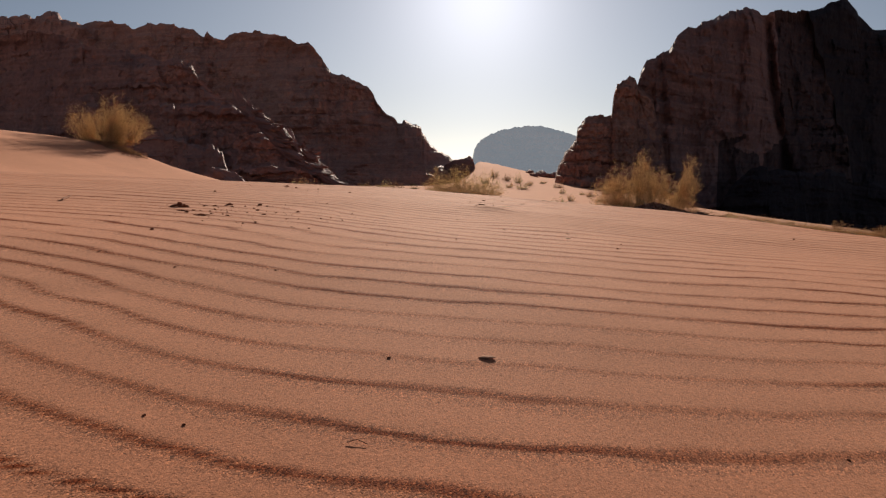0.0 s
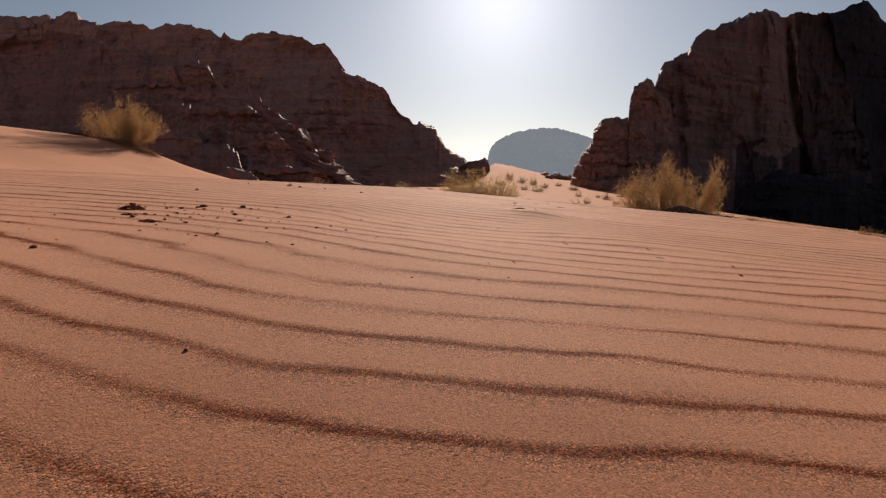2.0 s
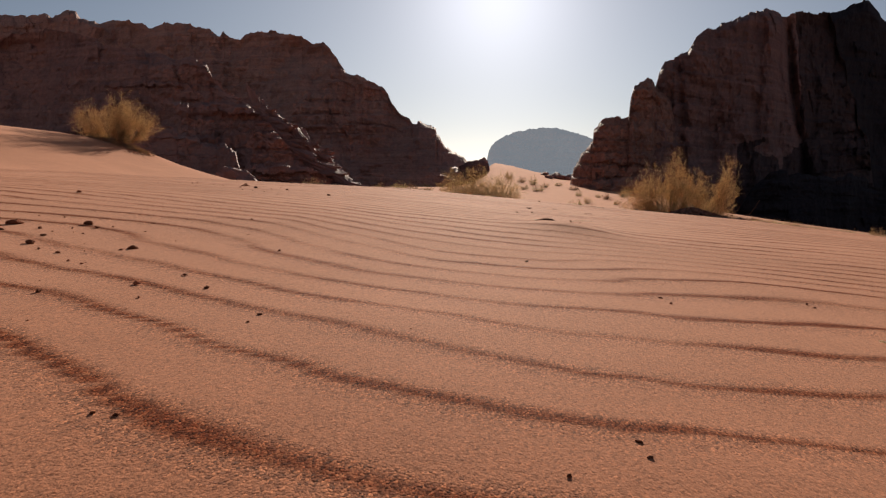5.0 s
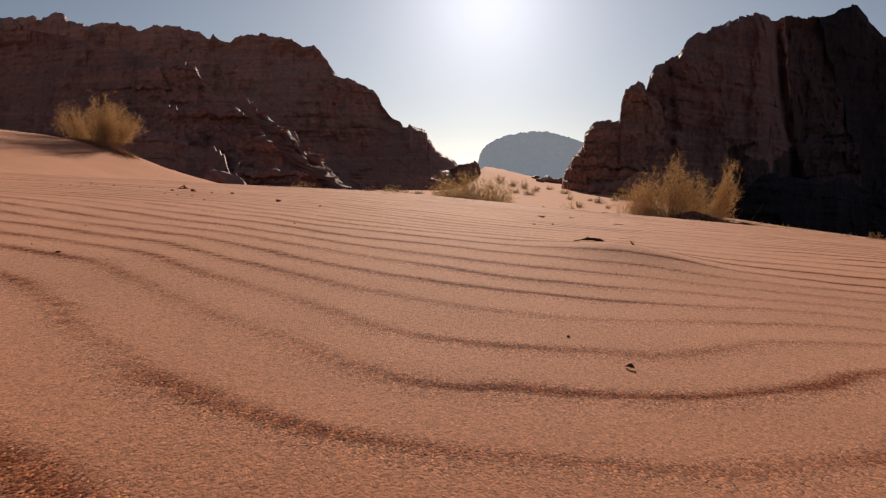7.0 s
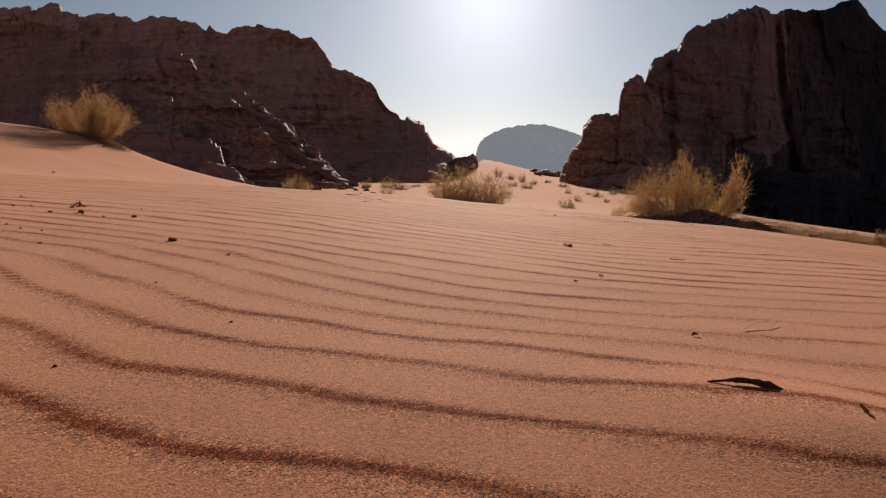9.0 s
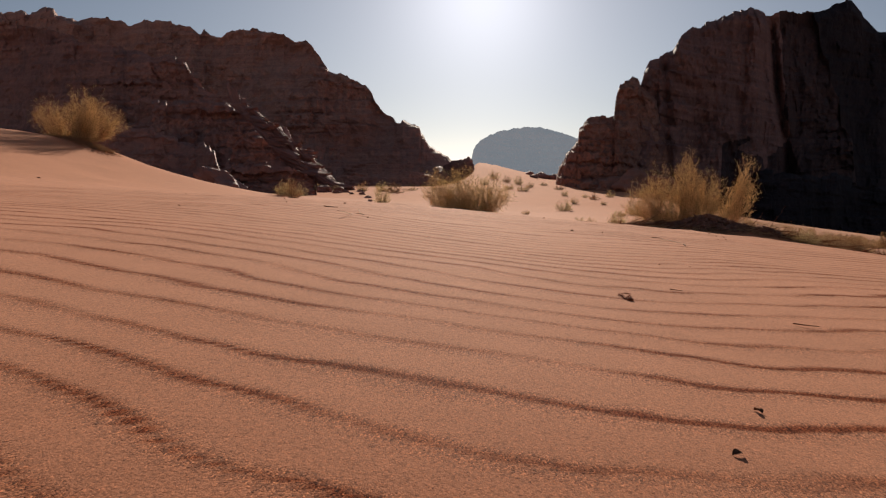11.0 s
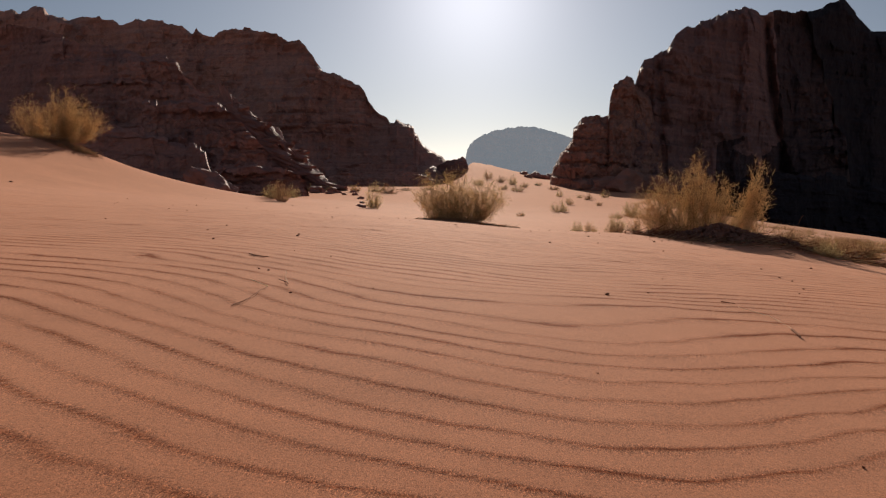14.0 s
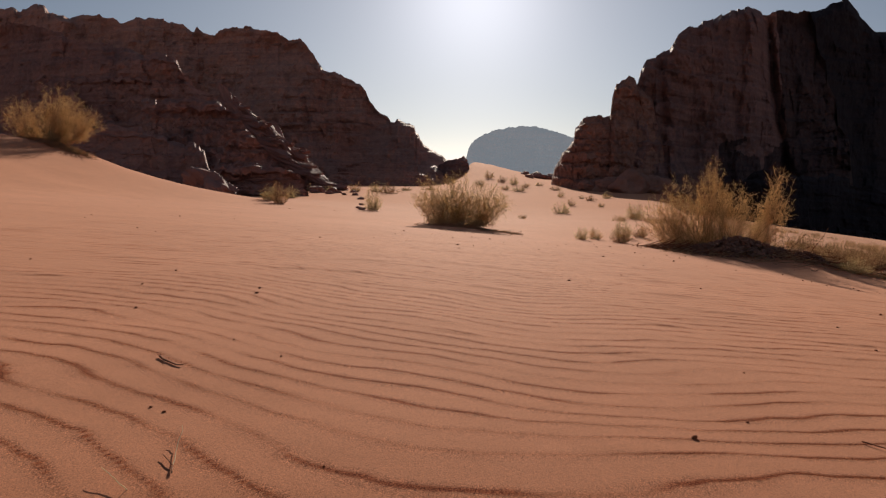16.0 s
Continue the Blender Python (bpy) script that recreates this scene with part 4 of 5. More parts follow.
CLODS_B = (
    (-0.40, 1.88, 6), (-0.37, 1.89, 6), (-0.54, 1.78, 4), (-0.44, 1.73, 7), (-0.48, 1.71, 4), (-0.34, 1.65, 4), (-0.33, 1.63, 4),
    (-0.30, 1.64, 5), (-0.43, 1.56, 3), (-0.25, 1.63, 3), (-0.20, 1.65, 3), (-0.27, 1.97, 6), (-0.20, 1.88, 4), (-0.28, 2.27, 5),
    (-0.14, 1.36, 3), (-0.11, 1.43, 3), (0.01, 1.50, 3), (-0.03, 1.46, 3), (0.18, 2.19, 5), (0.38, 2.26, 6), (0.49, 2.02, 6),
    (0.44, 1.85, 7), (-0.01, 1.63, 3), (0.03, 1.68, 3),
)
for n, (x, y, mm) in enumerate(CLODS_A + CLODS_B):
    drop_lump("clod", CLOD_SHAPES, n, x, y, mm, "dark crumbled clod of dry plant litter on sand", "clod", "clods on the sand")


def litter_heap(x, y, wide, high, count, seed, grain=0.26, mat=CLOD):
    """A crumbled mound of clods, leaf bits and stem ends, lying in one heap."""
    rng = np.random.default_rng(seed)
    bm = bmesh.new()
    for n in range(count):
        r = rng.uniform(0, 1) ** 0.7
        a = rng.uniform(0, 2 * np.pi)
        px, py = 0.5 * wide * r * np.cos(a), 0.32 * wide * r * np.sin(a)
        pz = float(ground_z(x + px, y + py)) - float(ground_z(x, y)) + high * (1 - r) * rng.uniform(0.3, 1.0)
        s = wide * rng.uniform(0.4 * grain, grain) * (1.15 - 0.6 * r)
        m = Matrix.Translation((px, py, pz)) @ Matrix.Rotation(rng.uniform(0, 6), 4, "Z") @ Matrix.Rotation(rng.normal(0, 0.5), 4, "X") @ Matrix.Diagonal((s, s * rng.uniform(0.4, 0.9), s * rng.uniform(0.25, 0.6), 1))
        made = bmesh.ops.create_icosphere(bm, subdivisions=1, radius=0.5, matrix=m)
        for v in made["verts"]:
            v.co += Vector(rng.normal(0, 0.12 * s, 3))
    me = bpy.data.meshes.new("litter_heap")
    bm.to_mesh(me)
    bm.free()
    me.materials.append(mat)
    ob = tagged(new("litter_heap", me), "crumbled heap of dark dry plant litter on sand", "litter", kind="stuff")
    ob.matrix_basis = Matrix.Translation((x, y, float(ground_z(x, y))))
    return ob


litter_heap(-0.79, 2.21, 0.062, 0.013, 60, 71)
litter_heap(-0.63, 1.925, 0.045, 0.004, 34, 72)
litter_heap(-0.72, 2.04, 0.04, 0.003, 22, 73)
litter_heap(-0.915, 4.345, 0.040, 0.012, 30, 74)
flat_stone = tagged(new("flat_stone", lump_mesh("flat_stone", 333, STONE, 0.25, 0.16)), "flat reddish stone half sunk in sand", "stone")
for v in flat_stone.data.vertices:
    v.co.z = min(v.co.z, 0.045 + 0.02 * v.co.x)
flat_stone.matrix_basis = Matrix.Translation((0.043, 0.703, float(ground_z(0.043, 0.703)) + 0.0012)) @ Matrix.Rotation(-0.12, 4, "X") @ Matrix.Scale(0.017, 4)
PEBBLES_A = (
    (-0.05, 0.67, 4), (0.29, 0.51, 3), (1.38, 2.89, 13), (-0.46, 1.69, 6), (-0.57, 1.44, 10), (-0.37, 1.01, 4), (-0.24, 1.05, 4),
    (-0.20, 0.48, 3), (-0.17, 0.47, 3), (-0.21, 1.65, 3), (0.03, 1.66, 3), (-0.20, 1.85, 3), (0.02, 2.48, 3), (0.38, 2.24, 4),
    (0.18, 2.15, 5), (-0.95, 3.08, 13), (-0.83, 4.18, 19), (-0.47, 3.73, 15), (-0.35, 3.61, 5),
)
PEBBLES_B = (
    (-0.35, 3.36, 3), (-0.29, 3.05, 3), (0.24, 4.35, 13), (-0.88, 4.15, 9), (-0.73, 3.78, 5), (-0.69, 3.77, 5), (-0.61, 3.62, 5),
    (-0.75, 4.11, 7), (-0.70, 4.14, 12), (-13.01, 27.06, 112), (-1.21, 4.62, 9), (-0.23, 3.21, 3), (-1.04, 5.99, 10), (0.49, 5.04, 6),
    (1.44, 7.07, 10), (0.57, 5.05, 5), (-0.32, 5.87, 8), (-0.65, 7.76, 13), (0.26, 5.37, 4),
)
PEBBLES_C = (
    (1.55, 7.39, 11), (1.32, 6.86, 7), (0.50, 6.34, 14), (0.66, 6.48, 9), (0.85, 6.95, 7), (-0.63, 7.62, 16), (-0.89, 7.20, 14),
    (-1.06, 7.68, 10), (-1.10, 8.14, 12), (-0.48, 6.25, 8), (-0.45, 6.23, 7), (-0.15, 6.05, 5), (1.61, 9.39, 17), (0.77, 9.15, 19),
    (-1.82, 8.33, 13), (1.71, 8.05, 12), (1.56, 7.53, 12), (1.27, 9.94, 15), (-0.34, 6.66, 6), (-0.49, 6.81, 6),
)
for n, (x, y, mm) in enumerate(PEBBLES_A + PEBBLES_B + PEBBLES_C):
    drop_lump("pebble", PEBBLE_SHAPES, n, x, y, mm, "small dark brown pebble lying on rippled sand", "pebble", "pebbles on the sand")


def twig(name, label, points, r, mat, seed=0, lift=0.0, category="twig"):
    """A thin stick through points of (x, y, height over the sand)."""
    rng = np.random.default_rng(400 + seed)
    p = np.array([(x, y, float(land(x, y)) + 0.002 + r * 0.7 + h + lift) for x, y, h in points])
    k = 4 * (len(points) - 1) + 1
    t = np.linspace(0, len(points) - 1, k)
    path = np.stack([np.interp(t, np.arange(len(points)), p[:, j]) for j in range(3)], 1)
    size = np.linalg.norm(p[-1] - p[0])
    path[1:-1] += rng.normal(0, min(0.006 * size, 0.0012), path[1:-1].shape) * [1, 1, 0.4]
    rad = r * np.linspace(1.0, 0.55, k) * rng.uniform(0.85, 1.15, k)
    v, f = tubes(path[None], rad[None], 6)
    ob = new(name, mesh_of(name, v, f, mat))
    return tagged(ob, label, category)


DARK, PALE = "short dark weathered twig lying on sand", "thin bleached straw lying on sand"
twig("twig", DARK, ((-1.16, 2.25, 0), (-1.20, 2.38, 0.004)), 0.0035, DEAD_WOOD, 1)
twig("twig", "tiny curled twig lying on sand", ((-0.062, 0.462, -0.001), (-0.056, 0.466, 0.0), (-0.049, 0.462, -0.001)), 0.0004, DEAD_WOOD, 2)
twig("twig", DARK, ((-0.51, 1.08, 0), (-0.508, 1.092, 0.001)), 0.0008, DEAD_WOOD, 3)
twig("twig", PALE, ((0.34, 2.03, 0), (0.345, 1.99, 0.002)), 0.0012, STRAW, 5)
twig("twig", DARK, ((0.445, 4.245, 0), (0.458, 4.232, 0.001), (0.472, 4.226, 0.002)), 0.001, DEAD_WOOD, 7)
twig("straw", PALE, ((0.268, 3.402, 0), (0.302, 3.44, 0.003), (0.332, 3.468, 0.002)), 0.0007, STRAW, 8)
twig("twig", "hair-thin brown stalk lying on sand", ((0.281, 3.374, 0), (0.284, 3.34, 0.001)), 0.0004, DEAD_WOOD, 19)
twig("straw", PALE, ((0.128, 3.112, 0), (0.141, 3.109, 0.0005)), 0.0004, STRAW, 20)
twig("twig", DARK, ((0.355, 4.52, 0), (0.372, 4.505, 0.001)), 0.0008, DEAD_WOOD, 9)
twig("forked_twig", "thin bent dark twig lying on sand", ((-0.393, 5.658, 0.0), (-0.382, 5.727, 0.001), (-0.379, 5.831, 0.003), (-0.378, 5.905, 0.003)), 0.0010, DEAD_WOOD, 10)
twig("straw", "pale bent straw at the end of a dark twig", ((-0.378, 5.905, 0.003), (-0.404, 5.930, 0.006), (-0.432, 5.955, 0.010)), 0.0008, STRAW, 22)
twig("straw", "thin pale straw lying across a ripple", ((-0.345, 5.970, 0), (-0.368, 6.062, 0.002), (-0.381, 6.120, 0.014)), 0.0009, STRAW, 11)
twig("twig", "short dark twig beside a pale straw", ((-0.345, 5.972, 0.001), (-0.352, 5.995, 0.001), (-0.378, 6.030, 0.002)), 0.0013, DEAD_WOOD, 12)
twig("twig", "knobbly dark stick lying in a small hollow", ((-0.591, 6.59, 0), (-0.572, 6.563, -0.001), (-0.554, 6.546, -0.001), (-0.532, 6.524, -0.001), (-0.516, 6.520, 0)), 0.0024, DEAD_WOOD, 14)
twig("twig", "short dark spur of a dry stick", ((-0.572, 6.563, -0.001), (-0.562, 6.536, -0.001)), 0.0016, DEAD_WOOD, 21)
twig("straw", PALE, ((0.87, 6.31, 0.002), (0.905, 6.18, 0.003), (0.86, 5.97, 0.004)), 0.0006, STRAW, 15)
twig("twig", DARK, ((0.85, 5.95, 0.004), (0.83, 5.87, 0.003)), 0.0032, DEAD_WOOD, 16)
twig("twig", DARK, ((0.86, 6.41, 0), (0.885, 6.37, 0.002)), 0.0016, DEAD_WOOD, 17)
twig("twig", "short dark stub poking out of a drift", ((0.2115, 3.066, -0.003), (0.2085, 3.070, 0.001)), 0.0015, DEAD_WOOD, 18)


def half_buried_root():
    """A dark split root, pointed at one end, half buried on a small drift."""
    t = np.linspace(0, 1, 15)
    path = np.stack([0.135 + 0.046 * t, 3.135 - 0.022 * t, float(land(0.16, 3.12)) - 0.0005 + 0.004 * np.sin(t * 3.0)], 1)
    rad = 0.0024 * np.clip(np.minimum(t * 1.5 + 0.08, (1.02 - t) * 4.5), 0.05, 1) * (1 + 0.12 * np.sin(t * 17))
    v, f = tubes(path[None], rad[None], 9)
    rng = np.random.default_rng(9)
    v += rng.normal(0, 0.00035, v.shape)
    return tagged(new("root", mesh_of("root", v, f, ROOT)), "dark split root half buried in a sand drift", "root")


half_buried_root()


def crumpled_leaf(x, y, size, turn, seed):
    """A dry leaf curled into a loose cup, with thickness."""
    rng = np.random.default_rng(seed)
    n, k = 13, 9
    u, w = np.meshgrid(np.linspace(0, 1, n), np.linspace(-1, 1, k))
    half = 0.32 * np.sin(np.pi * np.clip(u, 0.02, 0.98)) ** 0.7
    X, Yv = (u - 0.5) * 0.9, w * half
    Z = 0.45 * np.abs(w) ** 1.6 * half + 0.10 * np.sin(u * 3.1) + 0.07 * fbm(u * 4, w * 3, seed=seed)
    top = np.stack([X, Yv, Z], -1).reshape(-1, 3)
    faces = sheet_faces(k, n)
    v = np.vstack([top, top + [0, 0, -0.035]])
    f = np.vstack([faces, faces[:, ::-1] + len(top)])
    ob = new("dry_leaf", mesh_of("dry_leaf", v * size, f, LEAF))
    ob.matrix_basis = Matrix.Translation((x, y, float(ground_z(x, y)) + 0.1 * size)) @ Matrix.Rotation(turn, 4, "Z") @ Matrix.Rotation(0.2, 4, "X")
    return tagged(ob, "crumpled dark dry leaf curled up on sand", "leaf")




def dead_sprig(seed):
    """A dry curled sprig: thin ribs bowed round from one dark stalk."""
    rng = np.random.default_rng(seed)
    ribs = (((0.234, 4.356), (0.250, 4.392), (0.256, 4.416), (0.250, 4.428)), ((0.234, 4.356), (0.234, 4.380), (0.230, 4.388), (0.238, 4.404)),
        ((0.230, 4.388), (0.234, 4.400), (0.240, 4.410), (0.246, 4.413)), ((0.234, 4.358), (0.236, 4.379), (0.237, 4.390), (0.235, 4.397)))
    paths, t = [], np.linspace(0, 1, 9)
    for rib in ribs:
        p = np.array(rib)
        x, y = (np.interp(t * 3, np.arange(4), p[:, j]) + rng.normal(0, 0.0006, 9) for j in range(2))
        paths.append(np.stack([x, y, ground_z(x, y) + 0.0006 + 0.002 * np.sin(np.pi * t)], 1))
    v, f = tubes(np.array(paths), np.array([0.0013, 0.0009, 0.0007, 0.0016])[:, None] * np.linspace(1.2, 0.6, 9)[None], 5)
    return tagged(new("dead_sprig", mesh_of("dead_sprig", v, f, CLOD)), "dry curled dark sprig lying on sand", "twig")


dead_sprig(15)
crumpled_leaf(0.192, 3.772, 0.010, 1.9, 8)
crumpled_leaf(0.134, 3.668, 0.009, 0.4, 9)
crumpled_leaf(0.046, 2.410, 0.007, -0.7, 6)
crumpled_leaf(0.197, 3.344, 0.009, 0.2, 7)


def crumbs(name, label, x, y, sx, sy, count, small, big, seed):
    """Tiny bits of dry litter strewn over the sand, too many to count."""
    rng = np.random.default_rng(seed)
    px, py = rng.normal(x, sx, count), rng.normal(y, sy, count)
    s = small + (big - small) * rng.uniform(0, 1, count) ** 3
    ball = np.array([(1, 0, 0), (-1, 0, 0), (0, 1, 0), (0, -1, 0), (0, 0, 1), (0, 0, -0.6)], float)
    tri = np.array([(0, 2, 4), (2, 1, 4), (1, 3, 4), (3, 0, 4), (2, 0, 5), (1, 2, 5), (3, 1, 5), (0, 3, 5)])
    a = rng.uniform(0, 2 * np.pi, count)
    p = ball[None] * (rng.uniform(0.5, 1.4, (count, 6, 1)) * s[:, None, None]) * [1.0, 0.5, 0.45]
    q = np.stack([p[..., 0] * np.cos(a)[:, None] - p[..., 1] * np.sin(a)[:, None], p[..., 0] * np.sin(a)[:, None] + p[..., 1] * np.cos(a)[:, None], p[..., 2]], -1)
    q = q + np.stack([px, py, ground_z(px, py) + 0.2 * s], 1)[:, None]
    f = tri[None] + 6 * np.arange(count)[:, None, None]
    ob = new(name, mesh_of(name, q.reshape(-1, 3), f.reshape(-1, 3), CLOD, soft=False))
    return tagged(ob, label, "litter", kind="stuff")


crumbs("litter_crumbs", "small dark crumbs of plant litter strewn on sand", -0.68, 2.1, 0.19, 0.26, 220, 0.0010, 0.0042, 81)
crumbs("litter_crumbs", "dark bits of leaf and stem strewn near a small heap", -0.98, 4.20, 0.11, 0.17, 30, 0.0020, 0.0065, 84)
crumbs("litter_crumbs", "fine brown specks of litter on rippled sand", 0.1, 3.6, 0.9, 1.6, 160, 0.0003, 0.0010, 82)
crumbs("litter_crumbs", "brown crumbs of litter scattered before the shrubs", 3.2, 14.5, 2.6, 1.8, 260, 0.006, 0.022, 83)
crumbs("litter_crumbs", "dark bits of stem scattered over smooth sand", -1.5, 15.5, 2.4, 3.6, 110, 0.004, 0.017, 85)
crumbs("litter_crumbs", "dark bits of stem blown before a rounded shrub", 0.9, 26.4, 0.9, 0.5, 50, 0.010, 0.035, 86)
crumbs("litter_crumbs", "dark bits of stem blown before small tufts", -6.5, 36.5, 2.2, 2.2, 50, 0.015, 0.05, 87)


# ---- boulders and slabs fallen from the cliff ----
flank(WEST_MASS)
NOSE_BOULDERS = [lump_mesh("boulder", 390 + k, ROCK_NOSE, 0.7, 0.6, 4) for k in range(2)]
BOULDER_SHAPES = [lump_mesh("boulder", 350 + k, ROCK_SPUR, 0.8, 0.55, 3) for k in range(5)]
rng = np.random.default_rng(21)
for n in range(22):
    a = n / 21
    x, y = -52 + 42 * a + rng.normal(0, 2.0), 92 + 30 * a + rng.normal(0, 5)
    s = rng.uniform(1.0, 3.6) * (1.3 - 0.6 * a)
    ob = tagged(new("boulder", BOULDER_SHAPES[n % 5]), "brown sandstone boulder at the foot of the cliff", "boulder", "boulders at the cliff foot")
    ob.matrix_basis = Matrix.Translation((x, y, float(land(x, y)) + 0.1 * s)) @ Matrix.Rotation(rng.uniform(0, 6), 4, "Z") @ Matrix.Rotation(rng.normal(0, 0.2), 4, "X") @ Matrix.Scale(s, 4)
for n, (x, y, size) in enumerate(((-25.6, 88, 3.6), (-24.3, 87.5, 2.8), (-26.9, 89, 2.6), (-23.4, 88, 2.0))):
    ob = tagged(new("boulder", BOULDER_SHAPES[n]), "cracked sandstone boulder at the edge of the dune", "boulder", "boulders at the dune edge")
    ob.matrix_basis = Matrix.Translation((x, y, -1.9 + 0.48 * size)) @ Matrix.Rotation(0.5, 4, "Y") @ Matrix.Rotation(2.1 * n, 4, "Z") @ Matrix.Scale(size * 1.25, 4)
for n, (x, y, size) in enumerate(((-11.7, 112.1, 0.9), (-8.8, 91, 0.8), (-4.8, 52.1, 0.34), (-4.3, 45.9, 0.28), (-3.8, 42.9, 0.32), (-19.8, 116.6, 1.0), (-13.9, 128.5, 1.0), (-4.1, 44.4, 0.24))):
    ob = tagged(new("boulder", BOULDER_SHAPES[n % 5]), "small dark stone on the sand beside a tuft", "boulder", "stones between the tufts")
    ob.matrix_basis = Matrix.Translation((x, y, float(land(x, y)) + 0.12 * size)) @ Matrix.Rotation(1.3 * n, 4, "Z") @ Matrix.Scale(size, 4)
for n, (x, y, size) in enumerate(((26.4, 213.3, 3.4), (29.2, 222, 4.6), (31.6, 222.8, 4.4), (34.0, 228, 5.2), (36.8, 231.5, 4.0), (32.0, 240.9, 6.0), (27.6, 236, 4.2), (37.0, 243, 6.4))):
    ob = tagged(new("boulder", BOULDER_SHAPES[n % 5]), "flat dark rock lying on the far sand slope", "boulder", "rocks on the far slope")
    ob.matrix_basis = Matrix.Translation((x, y, float(land(x, y)) + 0.10 * size)) @ Matrix.Rotation(0.4 * n - 1, 4, "Z") @ Matrix.Diagonal((size, size * 0.6, size * 0.6, 1))
for n, (x, y, size) in enumerate(((34.5, 152, 6.0), (38.5, 150, 8.5), (43.5, 153, 7.0), (30.5, 156, 4.0), (47.0, 156, 5.0))):
    ob = tagged(new("boulder", NOSE_BOULDERS[n % 2]), "large rounded red-brown boulder below a rock tower", "boulder", "boulders at the tower foot")
    ob.matrix_basis = Matrix.Translation((x, y, float(land(x, y)) + 0.15 * size)) @ Matrix.Rotation(1.7 * n, 4, "Z") @ Matrix.Scale(size, 4)


# ---- dead branches and litter at the foot of the tall broom ----
def dead_branch(x, y, length, turn, rise, seed):
    rng = np.random.default_rng(500 + seed)
    k = 8
    t = np.linspace(0, 1, k)
    px = x + np.cos(turn) * length * (t - 0.5) + rng.normal(0, 0.02 * length, k)
    py = y + np.sin(turn) * length * (t - 0.5) + rng.normal(0, 0.02 * length, k)
    pz = land(px, py) + 0.02 + rise * t ** 1.5 * length
    main = np.stack([px, py, pz], 1)
    paths, radii = [main], [0.012 * np.linspace(1, 0.45, k)]
    for j in range(5):
        i = rng.integers(2, k - 1)
        way = rng.normal(0, 1, 3) * [1, 1, 0.25] + [np.cos(turn), np.sin(turn), 0.25]
        way /= np.linalg.norm(way)
        ln = length * rng.uniform(0.15, 0.4)
        paths.append(main[i] + way * ln * t[:, None] + rng.normal(0, 0.008, (k, 3)))
        radii.append(0.006 * np.linspace(1, 0.4, k))
    v, f = tubes(np.array(paths), np.array(radii), 5)
    ob = new("dead_branch", mesh_of("dead_branch", v, f, DEAD_WOOD))
    return tagged(ob, "grey-brown dead branch fallen on the sand by a shrub", "branch", "dead branches by the shrub")


rng = np.random.default_rng(12)
for n in range(26):
    a = n / 25
    dead_branch(4.3 + 4.6 * a + rng.normal(0, 0.12), 16.3 - 1.3 * a + rng.normal(0, 0.35), rng.uniform(0.5, 1.2), rng.normal(-0.3, 0.6), rng.uniform(0, 0.16), n)


def litter(name, label, x0, y0, x1, y1, spread, count, length, r, mat, seed):
    """A drift of broken stems and leaf crumbs too many to count."""
    rng = np.random.default_rng(seed)
    a = rng.uniform(0, 1, count)
    px, py = x0 + (x1 - x0) * a + rng.normal(0, spread, count), y0 + (y1 - y0) * a + rng.normal(0, spread * 1.3, count)
    ang = rng.normal(-0.25, 0.7, count)
    ln = length * rng.uniform(0.3, 1.3, count)
    qx, qy = px + np.cos(ang) * ln, py + np.sin(ang) * ln
    p = np.stack([px, py, land(px, py) + r], 1)
    q = np.stack([qx, qy, land(qx, qy) + r + np.abs(rng.normal(0, 0.22, count)) * ln], 1)
    paths = np.stack([p, (p + q) / 2 + rng.normal(0, 0.01, p.shape), q], 1)
    v, f = tubes(paths, r * np.array([1, 0.9, 0.5])[None] * rng.uniform(0.5, 1.5, (count, 1)), 4)
    ob = new(name, mesh_of(name, v, f, mat))
    return tagged(ob, label, "litter", kind="stuff")


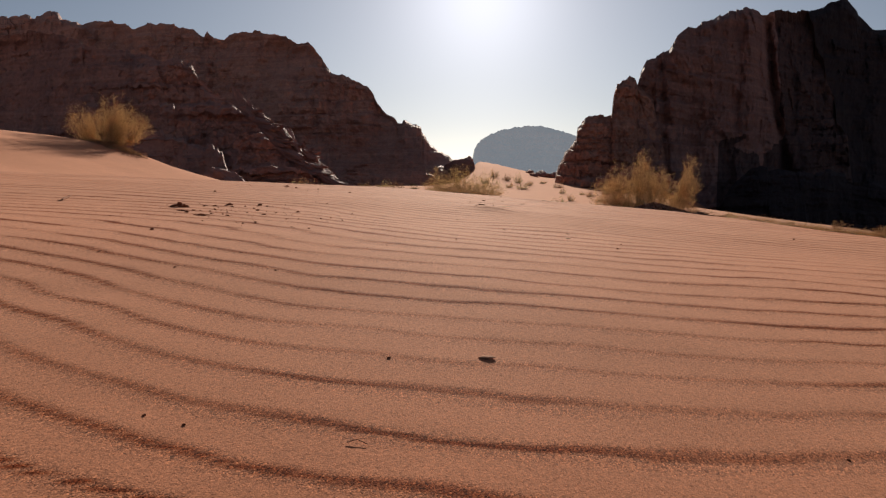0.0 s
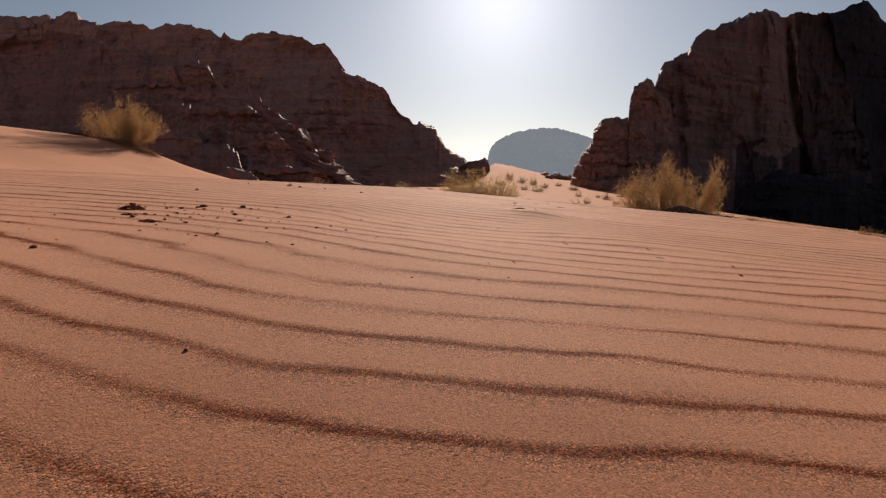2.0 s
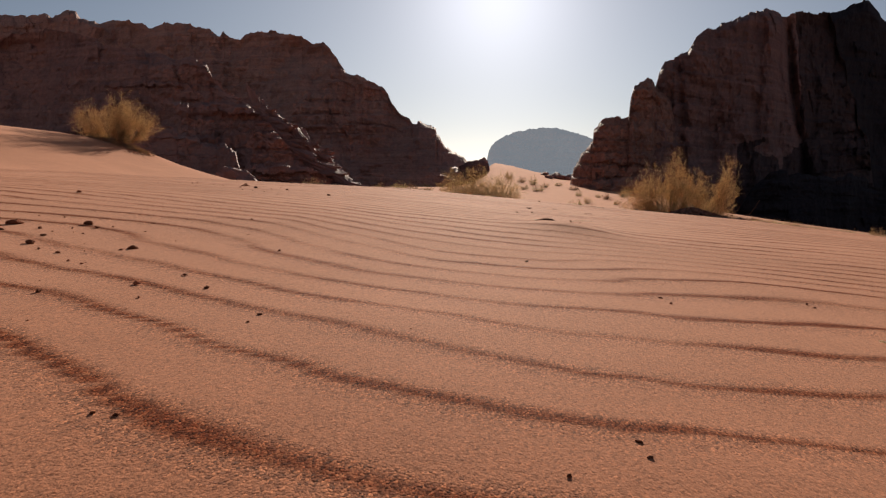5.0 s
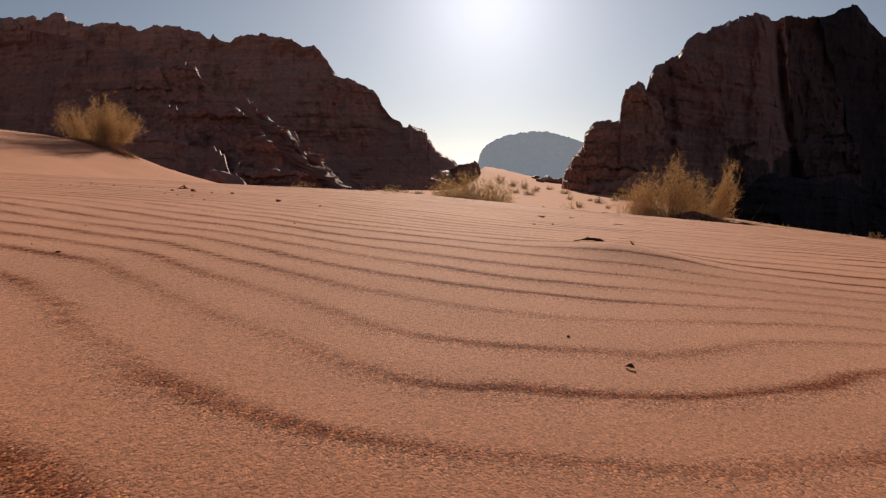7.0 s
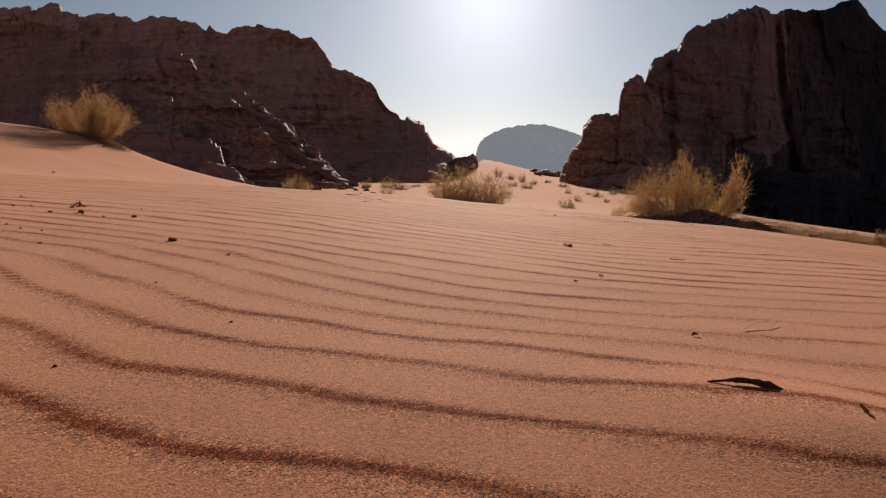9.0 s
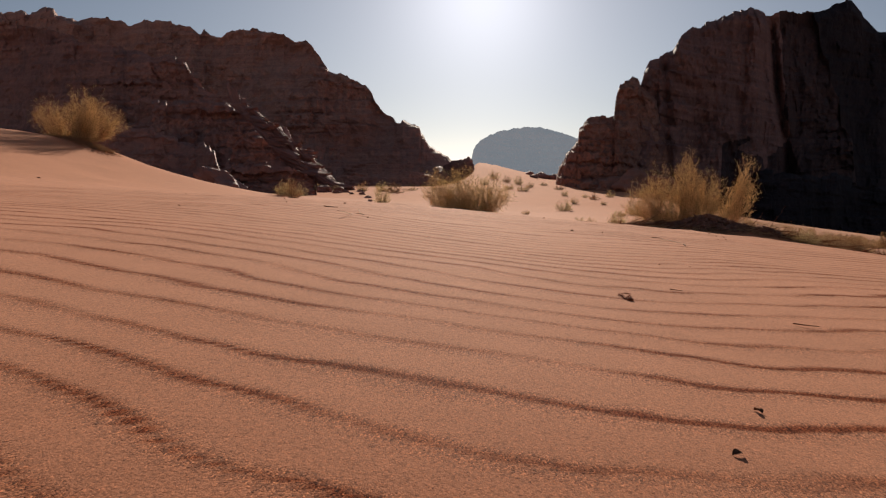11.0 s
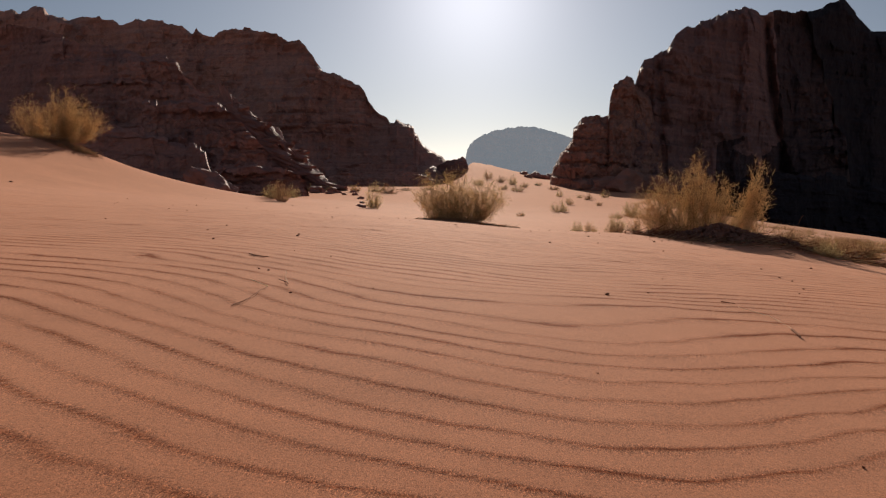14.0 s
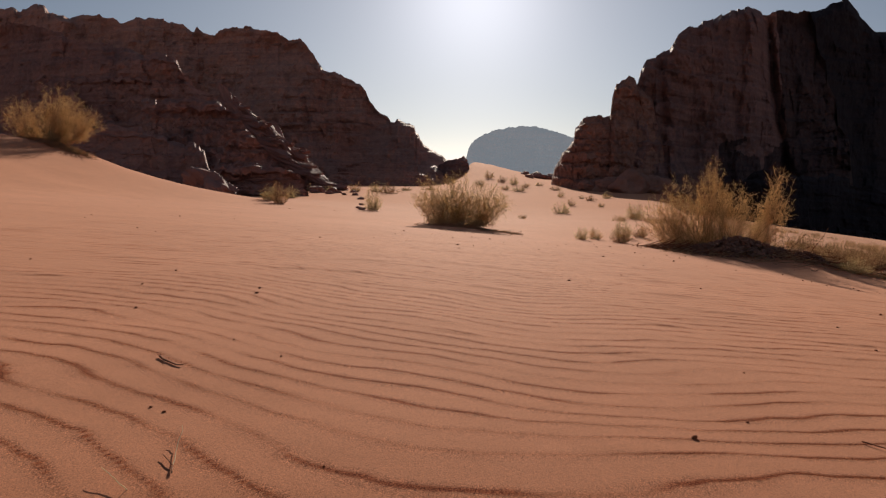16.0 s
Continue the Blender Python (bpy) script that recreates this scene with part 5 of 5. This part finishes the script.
litter("stem_litter", "brown broken stems heaped round the shrub", 3.9, 16.4, 6.6, 16.1, 0.26, 3800, 0.2, 0.0042, LITTER, 31)
litter_heap(4.62, 16.25, 1.9, 0.24, 800, 75, 0.075, MULCH)
litter_heap(5.55, 15.85, 0.9, 0.12, 160, 76, 0.10, MULCH)
litter("stem_litter", "reddish broken stems piled at the foot of the shrub", 3.6, 16.75, 4.2, 16.3, 0.16, 900, 0.26, 0.0055, DEAD_WOOD, 35)
litter("stem_litter", "dark strip of broken stems down the sand slope", 5.6, 15.9, 9.4, 14.2, 0.16, 800, 0.18, 0.0045, LITTER, 32)
litter("stem_litter", "broken stems under a shrub on the dune", -18.6, 39.0, -16.0, 38.6, 0.3, 900, 0.4, 0.008, LITTER, 33)
litter("stem_litter", "broken stems under a rounded shrub", -0.4, 27.2, 2.4, 27.0, 0.12, 400, 0.25, 0.005, LITTER, 34)


def brush_patch(name, label, x0, x1, y0, y1, clumps, stems, height, seed):
    """Low dry brush growing in ragged clumps over a slope."""
    rng = np.random.default_rng(seed)
    cx, cy = rng.uniform(x0, x1, clumps), rng.uniform(y0, y1, clumps)
    own = rng.integers(0, clumps, stems)
    size = rng.uniform(0.5, 1.3, clumps)[own]
    px, py = cx[own] + rng.normal(0, 0.22, stems) * size, cy[own] + rng.normal(0, 0.22, stems) * size
    h = height * size * rng.uniform(0.4, 1.1, stems)
    foot = np.stack([px, py, land(px, py) - 0.02], 1)
    lean = rng.normal(0, 0.35, (stems, 3)) * h[:, None]
    tip = foot + lean * [1, 1, 0.2] + np.stack([0 * h, 0 * h, h], 1)
    mid = (foot + tip) / 2 - lean * 0.18
    v, f = tubes(np.stack([foot, mid, tip], 1), np.array([0.006, 0.005, 0.002])[None] * rng.uniform(0.6, 1.3, (stems, 1)))
    return tagged(new(name, mesh_of(name, v, f, BRUSH_TAN)), label, "brush", kind="stuff")


brush_patch("dry_brush", "low tan dry brush scattered over the sand slope", 9.6, 15.5, 22.5, 32, 70, 4200, 0.22, 91)
brush_patch("dry_brush", "sparse tan brush over the darker slope below the cliff", 12, 34, 30, 58, 160, 7000, 0.34, 92)
